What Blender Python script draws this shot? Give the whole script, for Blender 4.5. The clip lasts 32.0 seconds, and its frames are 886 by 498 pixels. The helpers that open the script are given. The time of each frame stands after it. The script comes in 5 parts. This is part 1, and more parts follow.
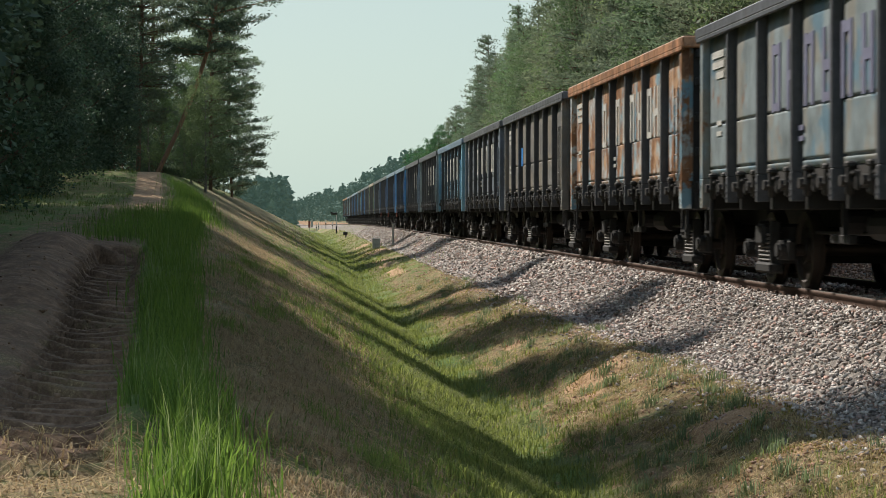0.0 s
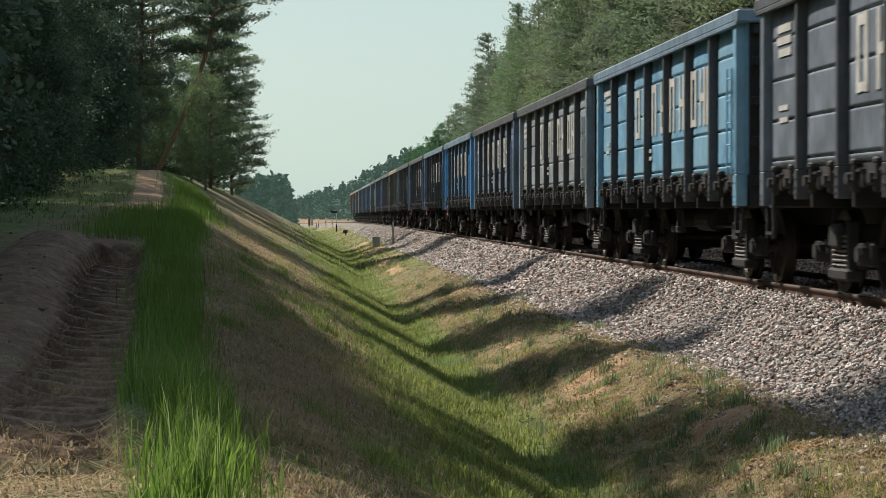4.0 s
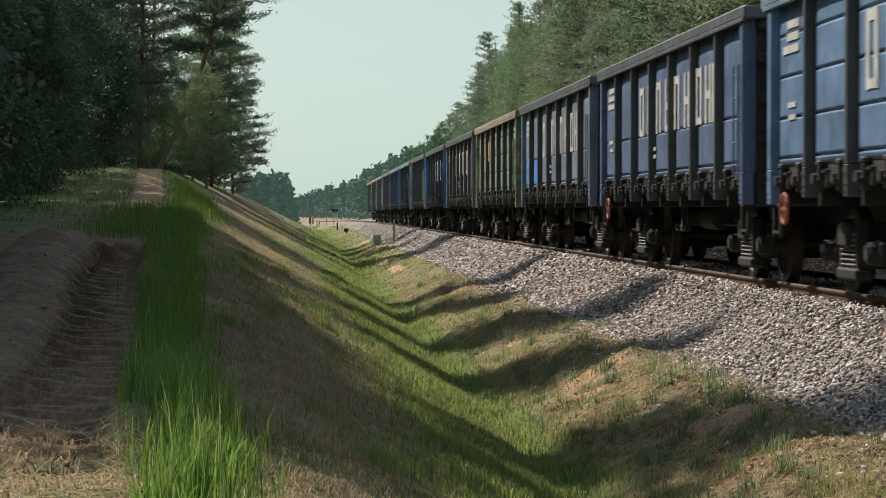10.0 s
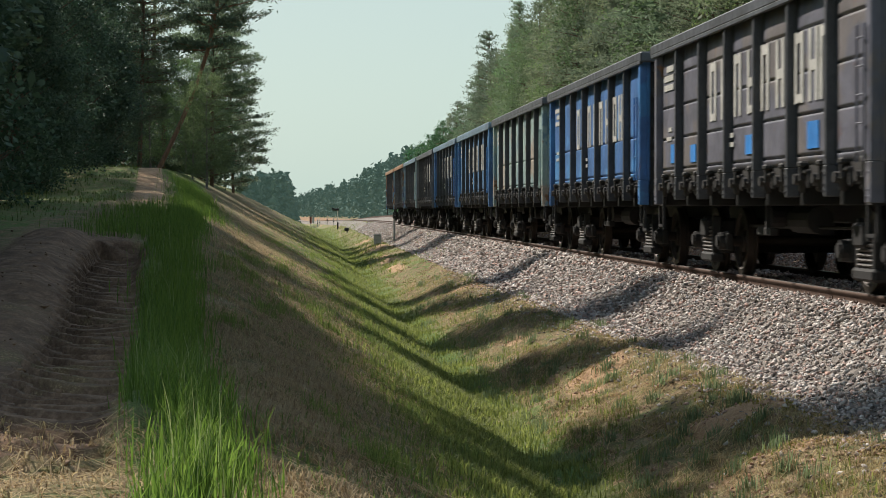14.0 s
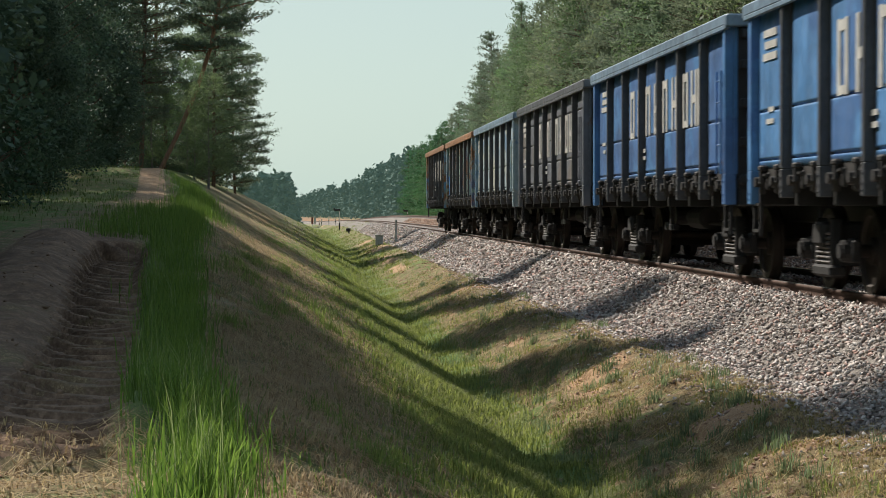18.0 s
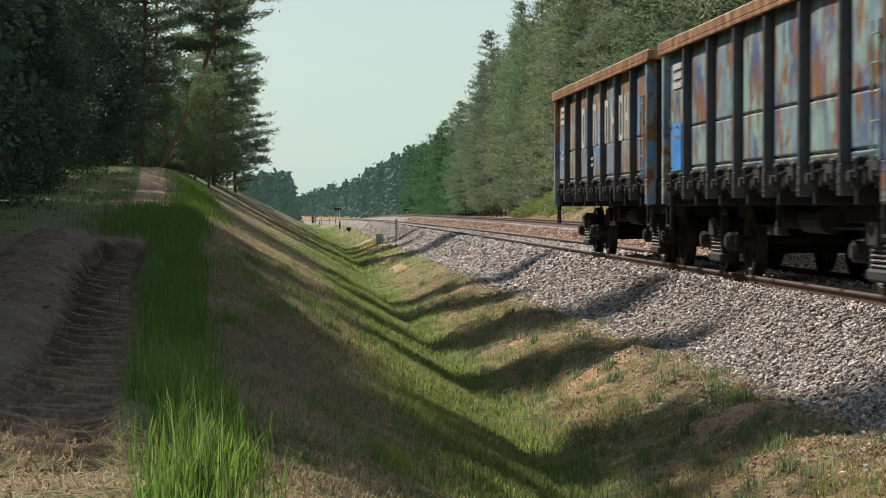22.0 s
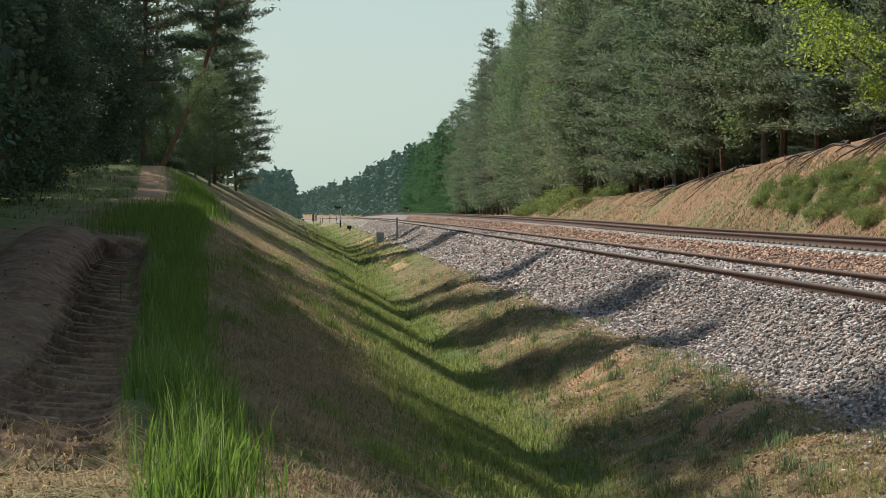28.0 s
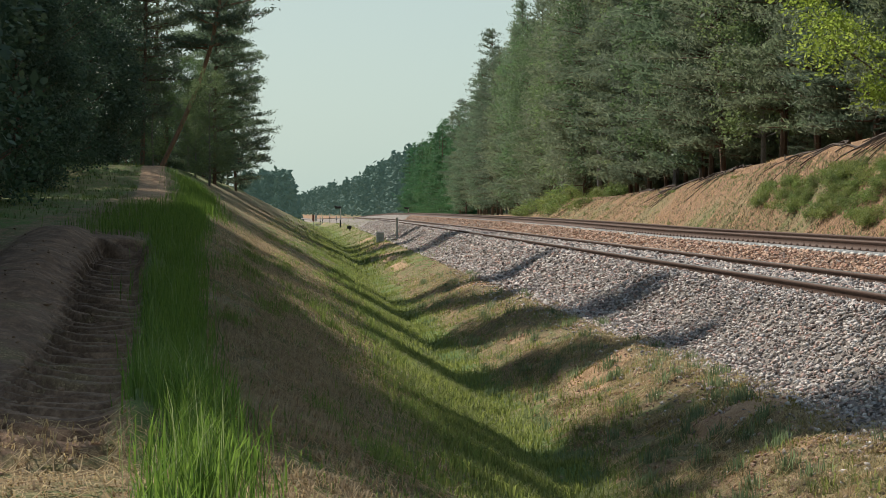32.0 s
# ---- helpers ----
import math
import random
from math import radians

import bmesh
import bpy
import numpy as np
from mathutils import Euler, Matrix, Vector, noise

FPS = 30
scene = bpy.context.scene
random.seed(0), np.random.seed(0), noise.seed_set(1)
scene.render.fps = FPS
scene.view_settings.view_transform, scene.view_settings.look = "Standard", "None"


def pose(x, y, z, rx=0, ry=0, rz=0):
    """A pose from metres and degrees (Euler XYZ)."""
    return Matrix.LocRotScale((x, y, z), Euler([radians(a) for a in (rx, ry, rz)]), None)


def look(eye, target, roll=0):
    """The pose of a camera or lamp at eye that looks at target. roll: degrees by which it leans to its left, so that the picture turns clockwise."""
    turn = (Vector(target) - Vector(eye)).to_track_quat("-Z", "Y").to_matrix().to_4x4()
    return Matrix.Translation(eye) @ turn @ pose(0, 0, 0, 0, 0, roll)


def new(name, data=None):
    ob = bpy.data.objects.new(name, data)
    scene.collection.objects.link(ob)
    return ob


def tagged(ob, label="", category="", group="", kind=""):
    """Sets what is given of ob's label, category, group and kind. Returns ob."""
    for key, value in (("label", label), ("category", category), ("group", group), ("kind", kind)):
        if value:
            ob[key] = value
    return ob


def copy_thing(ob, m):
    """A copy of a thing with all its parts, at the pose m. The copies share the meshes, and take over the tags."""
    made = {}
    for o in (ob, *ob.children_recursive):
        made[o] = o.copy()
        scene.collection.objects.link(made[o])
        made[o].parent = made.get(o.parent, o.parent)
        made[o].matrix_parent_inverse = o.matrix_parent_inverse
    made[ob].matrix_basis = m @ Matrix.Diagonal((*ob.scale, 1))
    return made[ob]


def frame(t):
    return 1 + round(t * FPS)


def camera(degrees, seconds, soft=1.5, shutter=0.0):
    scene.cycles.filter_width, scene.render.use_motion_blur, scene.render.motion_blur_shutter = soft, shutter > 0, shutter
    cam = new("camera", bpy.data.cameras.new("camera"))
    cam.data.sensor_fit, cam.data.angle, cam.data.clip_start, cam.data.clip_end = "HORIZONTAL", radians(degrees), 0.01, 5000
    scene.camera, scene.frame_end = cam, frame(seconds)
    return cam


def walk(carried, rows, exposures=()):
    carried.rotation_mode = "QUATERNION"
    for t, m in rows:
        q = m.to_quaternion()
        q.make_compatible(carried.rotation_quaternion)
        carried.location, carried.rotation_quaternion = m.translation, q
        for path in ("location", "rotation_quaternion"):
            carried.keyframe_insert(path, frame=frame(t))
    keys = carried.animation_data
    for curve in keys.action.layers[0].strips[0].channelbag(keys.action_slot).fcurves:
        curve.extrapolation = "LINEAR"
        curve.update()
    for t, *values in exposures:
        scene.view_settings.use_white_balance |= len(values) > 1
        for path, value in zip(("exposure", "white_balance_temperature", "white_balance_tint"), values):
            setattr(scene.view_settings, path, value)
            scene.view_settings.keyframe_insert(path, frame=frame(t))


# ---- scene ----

# ---------------------------------------------------------------- camera
FOCAL, WIDTH = 3768.0, 1568.0
YAW, PITCH = 0.06582, -0.01725
cam = camera(2 * math.degrees(math.atan(WIDTH / 2 / FOCAL)), 32.0, soft=0.5, shutter=0.4)
# small sway of the hand-held camera: seconds, sideways and upward drift in thousandths of a radian
SWAY = [(0, -1.86, 2.92), (0.5, -1.80, 2.60), (1, -1.78, 2.52), (2, -1.86, 2.12), (3.5, -1.86, 2.12), (5.5, -1.80, 1.67),
        (8, -1.72, 1.67), (9, -1.49, 1.51), (11, -1.43, 1.27), (13, -1.33, 1.11), (14.5, -1.22, 0.93), (16.5, -0.80, 0.85),
        (17, -0.45, 1.22), (18, -0.45, 1.22), (19, -0.40, 0.85), (21, -0.32, 0.58), (22, -0.32, 0.80), (23, -0.03, 0.45),
        (25.5, -0.10, 0.32), (27.5, 0, 0), (32, 0, 0)]
walk(cam, [(t, pose(0, 0, 0, 90 + math.degrees(PITCH + b / 1000), 0, -math.degrees(YAW - a / 1000))) for t, a, b in SWAY],
     exposures=[(0, 0.17), (22, 0.17), (25.5, 0.03), (32, 0.03)])

# ---------------------------------------------------------------- world and sun
SUN_EL, SUN_FROM = radians(45), Vector((-0.65, 0.76, 0)).normalized()
world = bpy.data.worlds.new("sky")
scene.world = world
world.use_nodes = True
wn, wl = world.node_tree.nodes, world.node_tree.links
sky = wn.new("ShaderNodeTexSky")
sky.sky_type, sky.sun_disc = "NISHITA", False
sky.sun_elevation, sky.sun_rotation = SUN_EL, math.atan2(SUN_FROM.x, SUN_FROM.y)
sky.air_density, sky.dust_density, sky.ozone_density = 1.0, 2.5, 1.0
# summer haze: the air pales towards the horizon
co, sep, haze = wn.new("ShaderNodeTexCoord"), wn.new("ShaderNodeSeparateXYZ"), wn.new("ShaderNodeValToRGB")
wl.new(co.outputs["Generated"], sep.inputs["Vector"])
wl.new(sep.outputs["Z"], haze.inputs["Fac"])
stops = haze.color_ramp.elements
stops[0].position, stops[0].color = 0.0, (0.77, 0.99, 0.91, 1)
stops[1].position, stops[1].color = 0.75, (0.22, 0.34, 0.50, 1)
mid_sky = stops.new(0.2)
mid_sky.color = (0.62, 0.78, 0.78, 1)
hazy = wn.new("ShaderNodeMix")
hazy.data_type = "RGBA"
hazy.inputs["Factor"].default_value = 0.75
wl.new(sky.outputs["Color"], hazy.inputs["A"])
bright = wn.new("ShaderNodeVectorMath")
bright.operation = "SCALE"
bright.inputs["Scale"].default_value = 7.6
wl.new(haze.outputs["Color"], bright.inputs[0])
wl.new(bright.outputs["Vector"], hazy.inputs["B"])
wl.new(hazy.outputs["Result"], wn["Background"].inputs["Color"])
wn["Background"].inputs["Strength"].default_value = 0.1
sun = new("sun", bpy.data.lights.new("sun", "SUN"))
sun.data.energy, sun.data.angle, sun.data.color = 5.0, radians(0.55), (1.0, 0.94, 0.84)
sun.matrix_world = look(SUN_FROM * math.cos(SUN_EL) * 100 + Vector((0, 0, 100 * math.sin(SUN_EL))), (0, 0, 0))
scene.view_settings.exposure = 0.0

# ---------------------------------------------------------------- materials


class Nodes:
    """A material's node tree, with short ways to add nodes."""

    def __init__(self, name, rough=0.8, metal=0.0):
        self.mat = bpy.data.materials.new(name)
        self.mat.use_nodes = True
        self.tree = self.mat.node_tree
        self.bsdf = self.tree.nodes["Principled BSDF"]
        self.bsdf.inputs["Roughness"].default_value = rough
        self.bsdf.inputs["Metallic"].default_value = metal

    def node(self, kind, **values):
        n = self.tree.nodes.new(kind)
        for key, value in values.items():
            n.inputs[key].default_value = value
        return n

    def link(self, a, b):
        self.tree.links.new(a, b)

    def place(self, scale=(1, 1, 1), world_space=False):
        co = self.node("ShaderNodeTexCoord")
        mp = self.node("ShaderNodeMapping", Scale=scale)
        if world_space:
            geo = self.node("ShaderNodeNewGeometry")
            self.link(geo.outputs["Position"], mp.inputs["Vector"])
        else:
            self.link(co.outputs["Object"], mp.inputs["Vector"])
        return mp.outputs["Vector"]

    def noise(self, scale, detail=4, rough=0.6, vector=None):
        n = self.node("ShaderNodeTexNoise", Scale=scale, Detail=detail, Roughness=rough)
        if vector is not None:
            self.link(vector, n.inputs["Vector"])
        return n.outputs["Fac"]

    def ramp(self, fac, stops):
        n = self.node("ShaderNodeValToRGB")
        e = n.color_ramp.elements
        while len(e) < len(stops):
            e.new(0.5)
        for el, (at, c) in zip(e, stops):
            el.position, el.color = at, (*c, 1) if len(c) == 3 else c
        self.link(fac, n.inputs["Fac"])
        return n.outputs["Color"]

    def mix(self, fac, a, b, kind="MIX"):
        n = self.node("ShaderNodeMix")
        n.data_type, n.blend_type = "RGBA", kind
        for value, socket in ((fac, n.inputs["Factor"]), (a, n.inputs["A"]), (b, n.inputs["B"])):
            if isinstance(value, bpy.types.NodeSocket):
                self.link(value, socket)
            elif isinstance(value, (int, float)):
                socket.default_value = value
            else:
                socket.default_value = (*value, 1)
        return n.outputs["Result"]

    def maths(self, op, a, b=0.0):
        n = self.node("ShaderNodeMath")
        n.operation = op
        for value, socket in ((a, n.inputs[0]), (b, n.inputs[1])):
            if isinstance(value, bpy.types.NodeSocket):
                self.link(value, socket)
            else:
                socket.default_value = value
        return n.outputs["Value"]

    def colour(self, c):
        if isinstance(c, bpy.types.NodeSocket):
            self.link(c, self.bsdf.inputs["Base Color"])
        else:
            self.bsdf.inputs["Base Color"].default_value = (*c, 1)

    def bump(self, height, strength=0.3, distance=0.02):
        n = self.node("ShaderNodeBump", Strength=strength, Distance=distance)
        self.link(height, n.inputs["Height"])
        self.link(n.outputs["Normal"], self.bsdf.inputs["Normal"])

    def random(self):
        return self.node("ShaderNodeObjectInfo").outputs["Random"]

    def island(self):
        return self.node("ShaderNodeNewGeometry").outputs["Random Per Island"]


BLACK, WHITE = (0, 0, 0), (1, 1, 1)


def ground_material():
    n = Nodes("soil_grass_and_sand", 0.95)
    att = n.node("ShaderNodeAttribute")
    att.attribute_name = "cover"
    sep = n.node("ShaderNodeSeparateColor")
    n.link(att.outputs["Color"], sep.inputs["Color"])
    pos = n.place(world_space=True)
    fine, mid, big = n.noise(38, 5, 0.7, pos), n.noise(5, 5, 0.65, pos), n.noise(0.7, 3, 0.6, pos)
    twist = n.node("ShaderNodeMapping", Scale=(1.0, 0.28, 1.0), Rotation=(0, 0, 0.6))
    n.link(pos, twist.inputs["Vector"])
    fibre = n.noise(95, 4, 0.75, twist.outputs["Vector"])
    dry = n.ramp(n.mix(0.55, fine, fibre), [(0.3, (0.08, 0.05, 0.027)), (0.5, (0.24, 0.16, 0.084)), (0.66, (0.52, 0.38, 0.215))])
    dry = n.mix(n.ramp(mid, [(0.42, BLACK), (0.62, WHITE)]), dry, n.ramp(fine, [(0.3, (0.05, 0.075, 0.02)), (0.7, (0.18, 0.2, 0.06))]))
    green = n.ramp(fine, [(0.28, (0.035, 0.068, 0.012)), (0.5, (0.1, 0.17, 0.03)), (0.75, (0.23, 0.28, 0.07))])
    green = n.mix(n.ramp(big, [(0.4, BLACK), (0.65, WHITE)]), green, n.ramp(fine, [(0.3, (0.08, 0.095, 0.02)), (0.7, (0.27, 0.26, 0.09))]))
    more = n.node("ShaderNodeAttribute")
    more.attribute_name = "cover_more"
    sep2 = n.node("ShaderNodeSeparateColor")
    n.link(more.outputs["Color"], sep2.inputs["Color"])
    soil = n.ramp(n.mix(0.6, fine, mid), [(0.3, (0.065, 0.036, 0.022)), (0.5, (0.195, 0.118, 0.072)), (0.68, (0.40, 0.255, 0.16))])
    clay = n.ramp(n.mix(0.5, n.mix(0.5, fine, fibre), mid), [(0.36, (0.085, 0.048, 0.028)), (0.5, (0.25, 0.14, 0.073)), (0.66, (0.53, 0.335, 0.18))])
    sand = n.ramp(n.mix(0.5, fine, mid), [(0.3, (0.2, 0.11, 0.055)), (0.5, (0.42, 0.26, 0.145)), (0.68, (0.62, 0.44, 0.27))])
    gravel = n.ramp(n.mix(0.35, n.noise(22, 3, 0.9, pos), mid), [(0.36, (0.075, 0.064, 0.057)), (0.5, (0.2, 0.172, 0.15)), (0.64, (0.42, 0.365, 0.32))])
    edge = n.maths("MULTIPLY", n.maths("SUBTRACT", mid, 0.5), 1.3)

    def mask(socket):
        return n.ramp(n.maths("ADD", socket, edge), [(0.42, BLACK), (0.6, WHITE)])

    c = n.mix(mask(sep.outputs["Green"]), dry, green)
    c = n.mix(mask(sep.outputs["Red"]), c, sand)
    c = n.mix(mask(sep2.outputs["Green"]), c, clay)
    c = n.mix(mask(sep2.outputs["Red"]), c, soil)
    c = n.mix(mask(sep.outputs["Blue"]), c, gravel)
    n.colour(c)
    n.bump(n.mix(0.4, fine, mid), 0.6, 0.05)
    return n.mat


def stone_material(name, warm):
    n = Nodes(name, 0.9)
    if warm:
        tones = [(0, (0.24, 0.14, 0.095)), (0.3, (0.46, 0.29, 0.20)), (0.6, (0.62, 0.43, 0.31)), (0.8, (0.40, 0.20, 0.13)), (1.0, (0.56, 0.47, 0.40))]
    else:
        tones = [(0, (0.10, 0.085, 0.08)), (0.15, (0.32, 0.27, 0.245)), (0.36, (0.68, 0.61, 0.56)), (0.5, (0.42, 0.36, 0.33)), (0.62, (0.52, 0.33, 0.27)), (0.76, (0.31, 0.295, 0.29)), (0.9, (0.58, 0.53, 0.49)), (1.0, (0.78, 0.72, 0.67))]
    c = n.ramp(n.island(), tones)
    pos = n.place(world_space=True)
    c = n.mix(0.35, c, n.ramp(n.noise(60, 4, 0.7, pos), [(0.3, (0.45, 0.42, 0.40)), (0.65, WHITE)]), "MULTIPLY")
    n.colour(c)
    return n.mat


def plain(name, rgb, rough=0.7, metal=0.0, spread=0.25, scale=9.0, bump=0.2):
    n = Nodes(name, rough, metal)
    v = n.place()
    lo, hi = [c * (1 - spread) for c in rgb], [min(1, c * (1 + spread)) for c in rgb]
    c = n.ramp(n.noise(scale, 6, 0.65, v), [(0.3, lo), (0.7, hi)])
    c = n.mix(0.3, c, n.ramp(n.noise(scale * 7, 3, 0.6, v), [(0.3, lo), (0.7, hi)]))
    n.colour(c)
    n.bump(n.noise(scale * 4, 4, 0.6, v), bump, 0.01)
    return n.mat


def paint_material(name, base, second=None, patch=0.5, rust=0.2, dirt=0.35, third=None, size=0.9):
    """Worn wagon paint: faded base coat, patches of other colours, rust runs and coal dust."""
    n = Nodes(name, 0.5)
    co = n.node("ShaderNodeTexCoord").outputs["Object"]
    shift = n.node("ShaderNodeVectorMath")
    shift.operation = "MULTIPLY_ADD"
    rnd = n.node("ShaderNodeCombineXYZ")
    n.link(n.random(), rnd.inputs["Y"])
    n.link(rnd.outputs["Vector"], shift.inputs[0])
    shift.inputs[1].default_value = (0, 60, 0)
    n.link(co, shift.inputs[2])
    v = shift.outputs["Vector"]
    mp = n.node("ShaderNodeMapping", Scale=(1, 1.7, 0.75))
    n.link(v, mp.inputs["Vector"])
    streak = mp.outputs["Vector"]
    c = n.ramp(n.noise(1.4, 4, 0.6, v), [(0.3, [x * 0.72 for x in base]), (0.7, [min(1, x * 1.3) for x in base])])
    if second:
        m = n.ramp(n.noise(size, 5, 0.6, v), [(patch - 0.02, BLACK), (patch + 0.03, WHITE)])
        c = n.mix(m, c, second)
    if third:
        m = n.ramp(n.noise(size * 1.3, 4, 0.6, streak), [(0.53, BLACK), (0.57, WHITE)])
        c = n.mix(m, c, third)
    rusty = n.ramp(n.noise(6, 4, 0.7, v), [(0.3, (0.13, 0.055, 0.026)), (0.7, (0.40, 0.185, 0.08))])
    at = 0.70 - 0.33 * rust
    c = n.mix(n.ramp(n.noise(2.0, 8, 0.68, streak), [(at, BLACK), (at + 0.05, WHITE)]), c, rusty)
    dust = n.ramp(n.noise(3.5, 6, 0.7, streak), [(0.35, BLACK), (0.75, (dirt, dirt, dirt))])
    c = n.mix(dust, c, (0.04, 0.037, 0.034))
    n.colour(c)
    n.link(n.ramp(n.noise(5, 3, 0.6, v), [(0.3, (0.35,) * 3), (0.7, (0.65,) * 3)]), n.bsdf.inputs["Roughness"])
    n.bump(n.noise(3, 3, 0.5, v), 0.3, 0.02)
    return n.mat


def leaf_material(name, dark, light, rough=0.6, glow=0.45):
    """Foliage: each leaf its own tone, each tree its own tint, light shining through."""
    n = Nodes(name, rough)
    c = n.ramp(n.island(), [(0, dark), (1, light)])
    tint = n.ramp(n.random(), [(0, (0.70, 0.78, 0.80)), (0.35, (1.0, 1.0, 1.0)), (0.7, (1.12, 1.08, 0.95)), (1.0, (0.9, 1.1, 1.05))])
    c = n.mix(1.0, c, tint, "MULTIPLY")
    n.colour(c)
    back = n.node("ShaderNodeBsdfTranslucent")
    n.link(c, back.inputs["Color"])
    both = n.node("ShaderNodeMixShader", Fac=glow)
    n.link(n.bsdf.outputs["BSDF"], both.inputs[1])
    n.link(back.outputs["BSDF"], both.inputs[2])
    n.link(both.outputs["Shader"], n.tree.nodes["Material Output"].inputs["Surface"])
    return n.mat


def bark_material(name, low, high):
    n = Nodes(name, 0.9)
    v = n.place((6, 6, 1.2))
    n.colour(n.ramp(n.noise(3, 5, 0.7, v), [(0.3, low), (0.7, high)]))
    n.bump(n.noise(4, 4, 0.7, v), 0.6, 0.03)
    return n.mat


M_GROUND = ground_material()
M_STONE, M_STONE_WARM = stone_material("grey_ballast_stone", 0), stone_material("reddish_ballast_stone", 1)
M_RAIL = plain("rusty_rail_steel", (0.085, 0.044, 0.029), 0.75, 0.1, 0.4, 14)
M_RAIL_TOP = plain("polished_rail_head", (0.32, 0.29, 0.27), 0.3, 0.9, 0.15, 20)
M_TIE_WOOD = plain("dark_sleeper_wood", (0.07, 0.055, 0.045), 0.9, 0, 0.4, 12)
M_CLOD = plain("brown_soil_clod", (0.26, 0.165, 0.105), 0.95, 0, 0.4, 6)
M_CONCRETE = plain("pale_concrete", (0.56, 0.54, 0.50), 0.9, 0, 0.2, 10)
M_CLIP = plain("rusted_clip", (0.10, 0.06, 0.045), 0.8, 0.2, 0.4, 20)
# black steel; on the wagon ends this black stands in for shade
M_DARK = plain("black_steel_and_shaded_ends", (0.022, 0.021, 0.021), 0.7, 0.1, 0.4, 5)
M_UNDER = plain("grimy_bogie_steel", (0.024, 0.022, 0.022), 0.75, 0.15, 0.4, 8)
M_SPRING = plain("dusty_spring_steel", (0.15, 0.135, 0.125), 0.65, 0.2, 0.3, 12)
M_WHEEL = plain("worn_wheel_steel", (0.042, 0.032, 0.027), 0.55, 0.5, 0.3, 10)
M_LATCH = plain("oily_latch_steel", (0.04, 0.036, 0.034), 0.7, 0.2, 0.5, 9)
# post colour: grime, with the shade of the posts' flanks painted in
M_POST = plain("shaded_grimy_stanchion_paint", (0.075, 0.075, 0.082), 0.6, 0, 0.4, 5)
M_WHITE = plain("worn_white_paint", (0.53, 0.51, 0.47), 0.6, 0, 0.4, 4)
M_RED = plain("faded_red_paint", (0.26, 0.075, 0.05), 0.7, 0, 0.3, 6)
# needle green greyed a little: the forest's haze is mixed into the colour
M_PINE = leaf_material("haze_greyed_pine_needles", (0.122, 0.158, 0.104), (0.215, 0.26, 0.168), 0.6, 0.58)
M_SPRUCE = leaf_material("fresh_spruce_needles", (0.045, 0.12, 0.052), (0.105, 0.225, 0.10))
M_BIRCH = leaf_material("birch_leaves", (0.105, 0.155, 0.068), (0.205, 0.275, 0.125), 0.6, 0.55)
M_HEATH = leaf_material("low_heath_leaves", (0.13, 0.18, 0.05), (0.28, 0.33, 0.11))
M_MAPLE = leaf_material("bright_maple_leaves", (0.22, 0.30, 0.045), (0.45, 0.54, 0.11), 0.6, 0.6)
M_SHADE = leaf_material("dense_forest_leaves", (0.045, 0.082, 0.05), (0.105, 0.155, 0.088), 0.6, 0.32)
M_GRASS = leaf_material("grass_blades", (0.12, 0.16, 0.035), (0.31, 0.34, 0.10), 0.6, 0.62)
M_LUSH = leaf_material("lush_grass_blades", (0.075, 0.15, 0.026), (0.185, 0.29, 0.06), 0.6, 0.6)
M_SCRUB = leaf_material("dead_heath_twigs", (0.05, 0.042, 0.032), (0.2, 0.165, 0.11), 0.8, 0.3)
M_WEED = leaf_material("blue_green_weeds", (0.11, 0.16, 0.07), (0.26, 0.32, 0.17), 0.6, 0.55)
M_STALK = leaf_material("seeding_stalks", (0.22, 0.24, 0.09), (0.42, 0.40, 0.19), 0.6, 0.5)
M_MOSS = leaf_material("yellow_green_moss", (0.16, 0.16, 0.035), (0.34, 0.29, 0.075), 0.8, 0.3)
M_ROOT = bark_material("dark_root_bark", (0.025, 0.018, 0.014), (0.09, 0.06, 0.045))
M_STRAW = leaf_material("dry_grass_blades", (0.26, 0.175, 0.095), (0.6, 0.46, 0.27), 0.7, 0.55)
M_BARK_RED = bark_material("reddish_pine_bark", (0.10, 0.06, 0.04), (0.34, 0.19, 0.11))
M_BARK = bark_material("pine_bark", (0.06, 0.04, 0.03), (0.2, 0.12, 0.075))
M_BIRCH_BARK = bark_material("birch_bark", (0.06, 0.055, 0.05), (0.28, 0.265, 0.25))


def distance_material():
    """Far woods: the summer air's haze is painted in as pale colour and a faint glow."""
    n = Nodes("haze_painted_woods", 1.0)
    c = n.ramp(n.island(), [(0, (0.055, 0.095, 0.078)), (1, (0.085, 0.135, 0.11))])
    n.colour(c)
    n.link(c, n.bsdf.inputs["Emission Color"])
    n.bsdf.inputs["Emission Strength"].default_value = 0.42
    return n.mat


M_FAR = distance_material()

# ---------------------------------------------------------------- the lie of the land


def line(y):
    """The near track's centre line: sideways place at y metres ahead."""
    y = np.asarray(y, float)
    c = np.clip(y, -200, 380)
    x = 7.062 + 0.7123e-4 * (c - 40) ** 2 / 2 - 0.6649e-6 * np.maximum(0, c - 60) ** 3 / 6
    return x - 0.0098 * np.maximum(0, y - 380) - 0.3e-4 * np.maximum(0, y - 380) ** 2 / 2


def level(y):
    """Height of the near track's rail heads."""
    y = np.asarray(y, float)
    c = np.clip(y, -200, 380)
    return -0.957 + 0.3568e-2 * c - 0.1923e-4 * c ** 2 / 2 - 0.0037 * np.maximum(0, np.minimum(y, 800) - 380)


def rise(y):
    """How far the second track lies above the first."""
    return np.interp(y, [-50, 60, 84, 109, 153, 257, 338, 420, 520], [0.33, 0.30, 0.38, 0.42, 0.46, 0.62, 0.46, 0.15, 0.0])


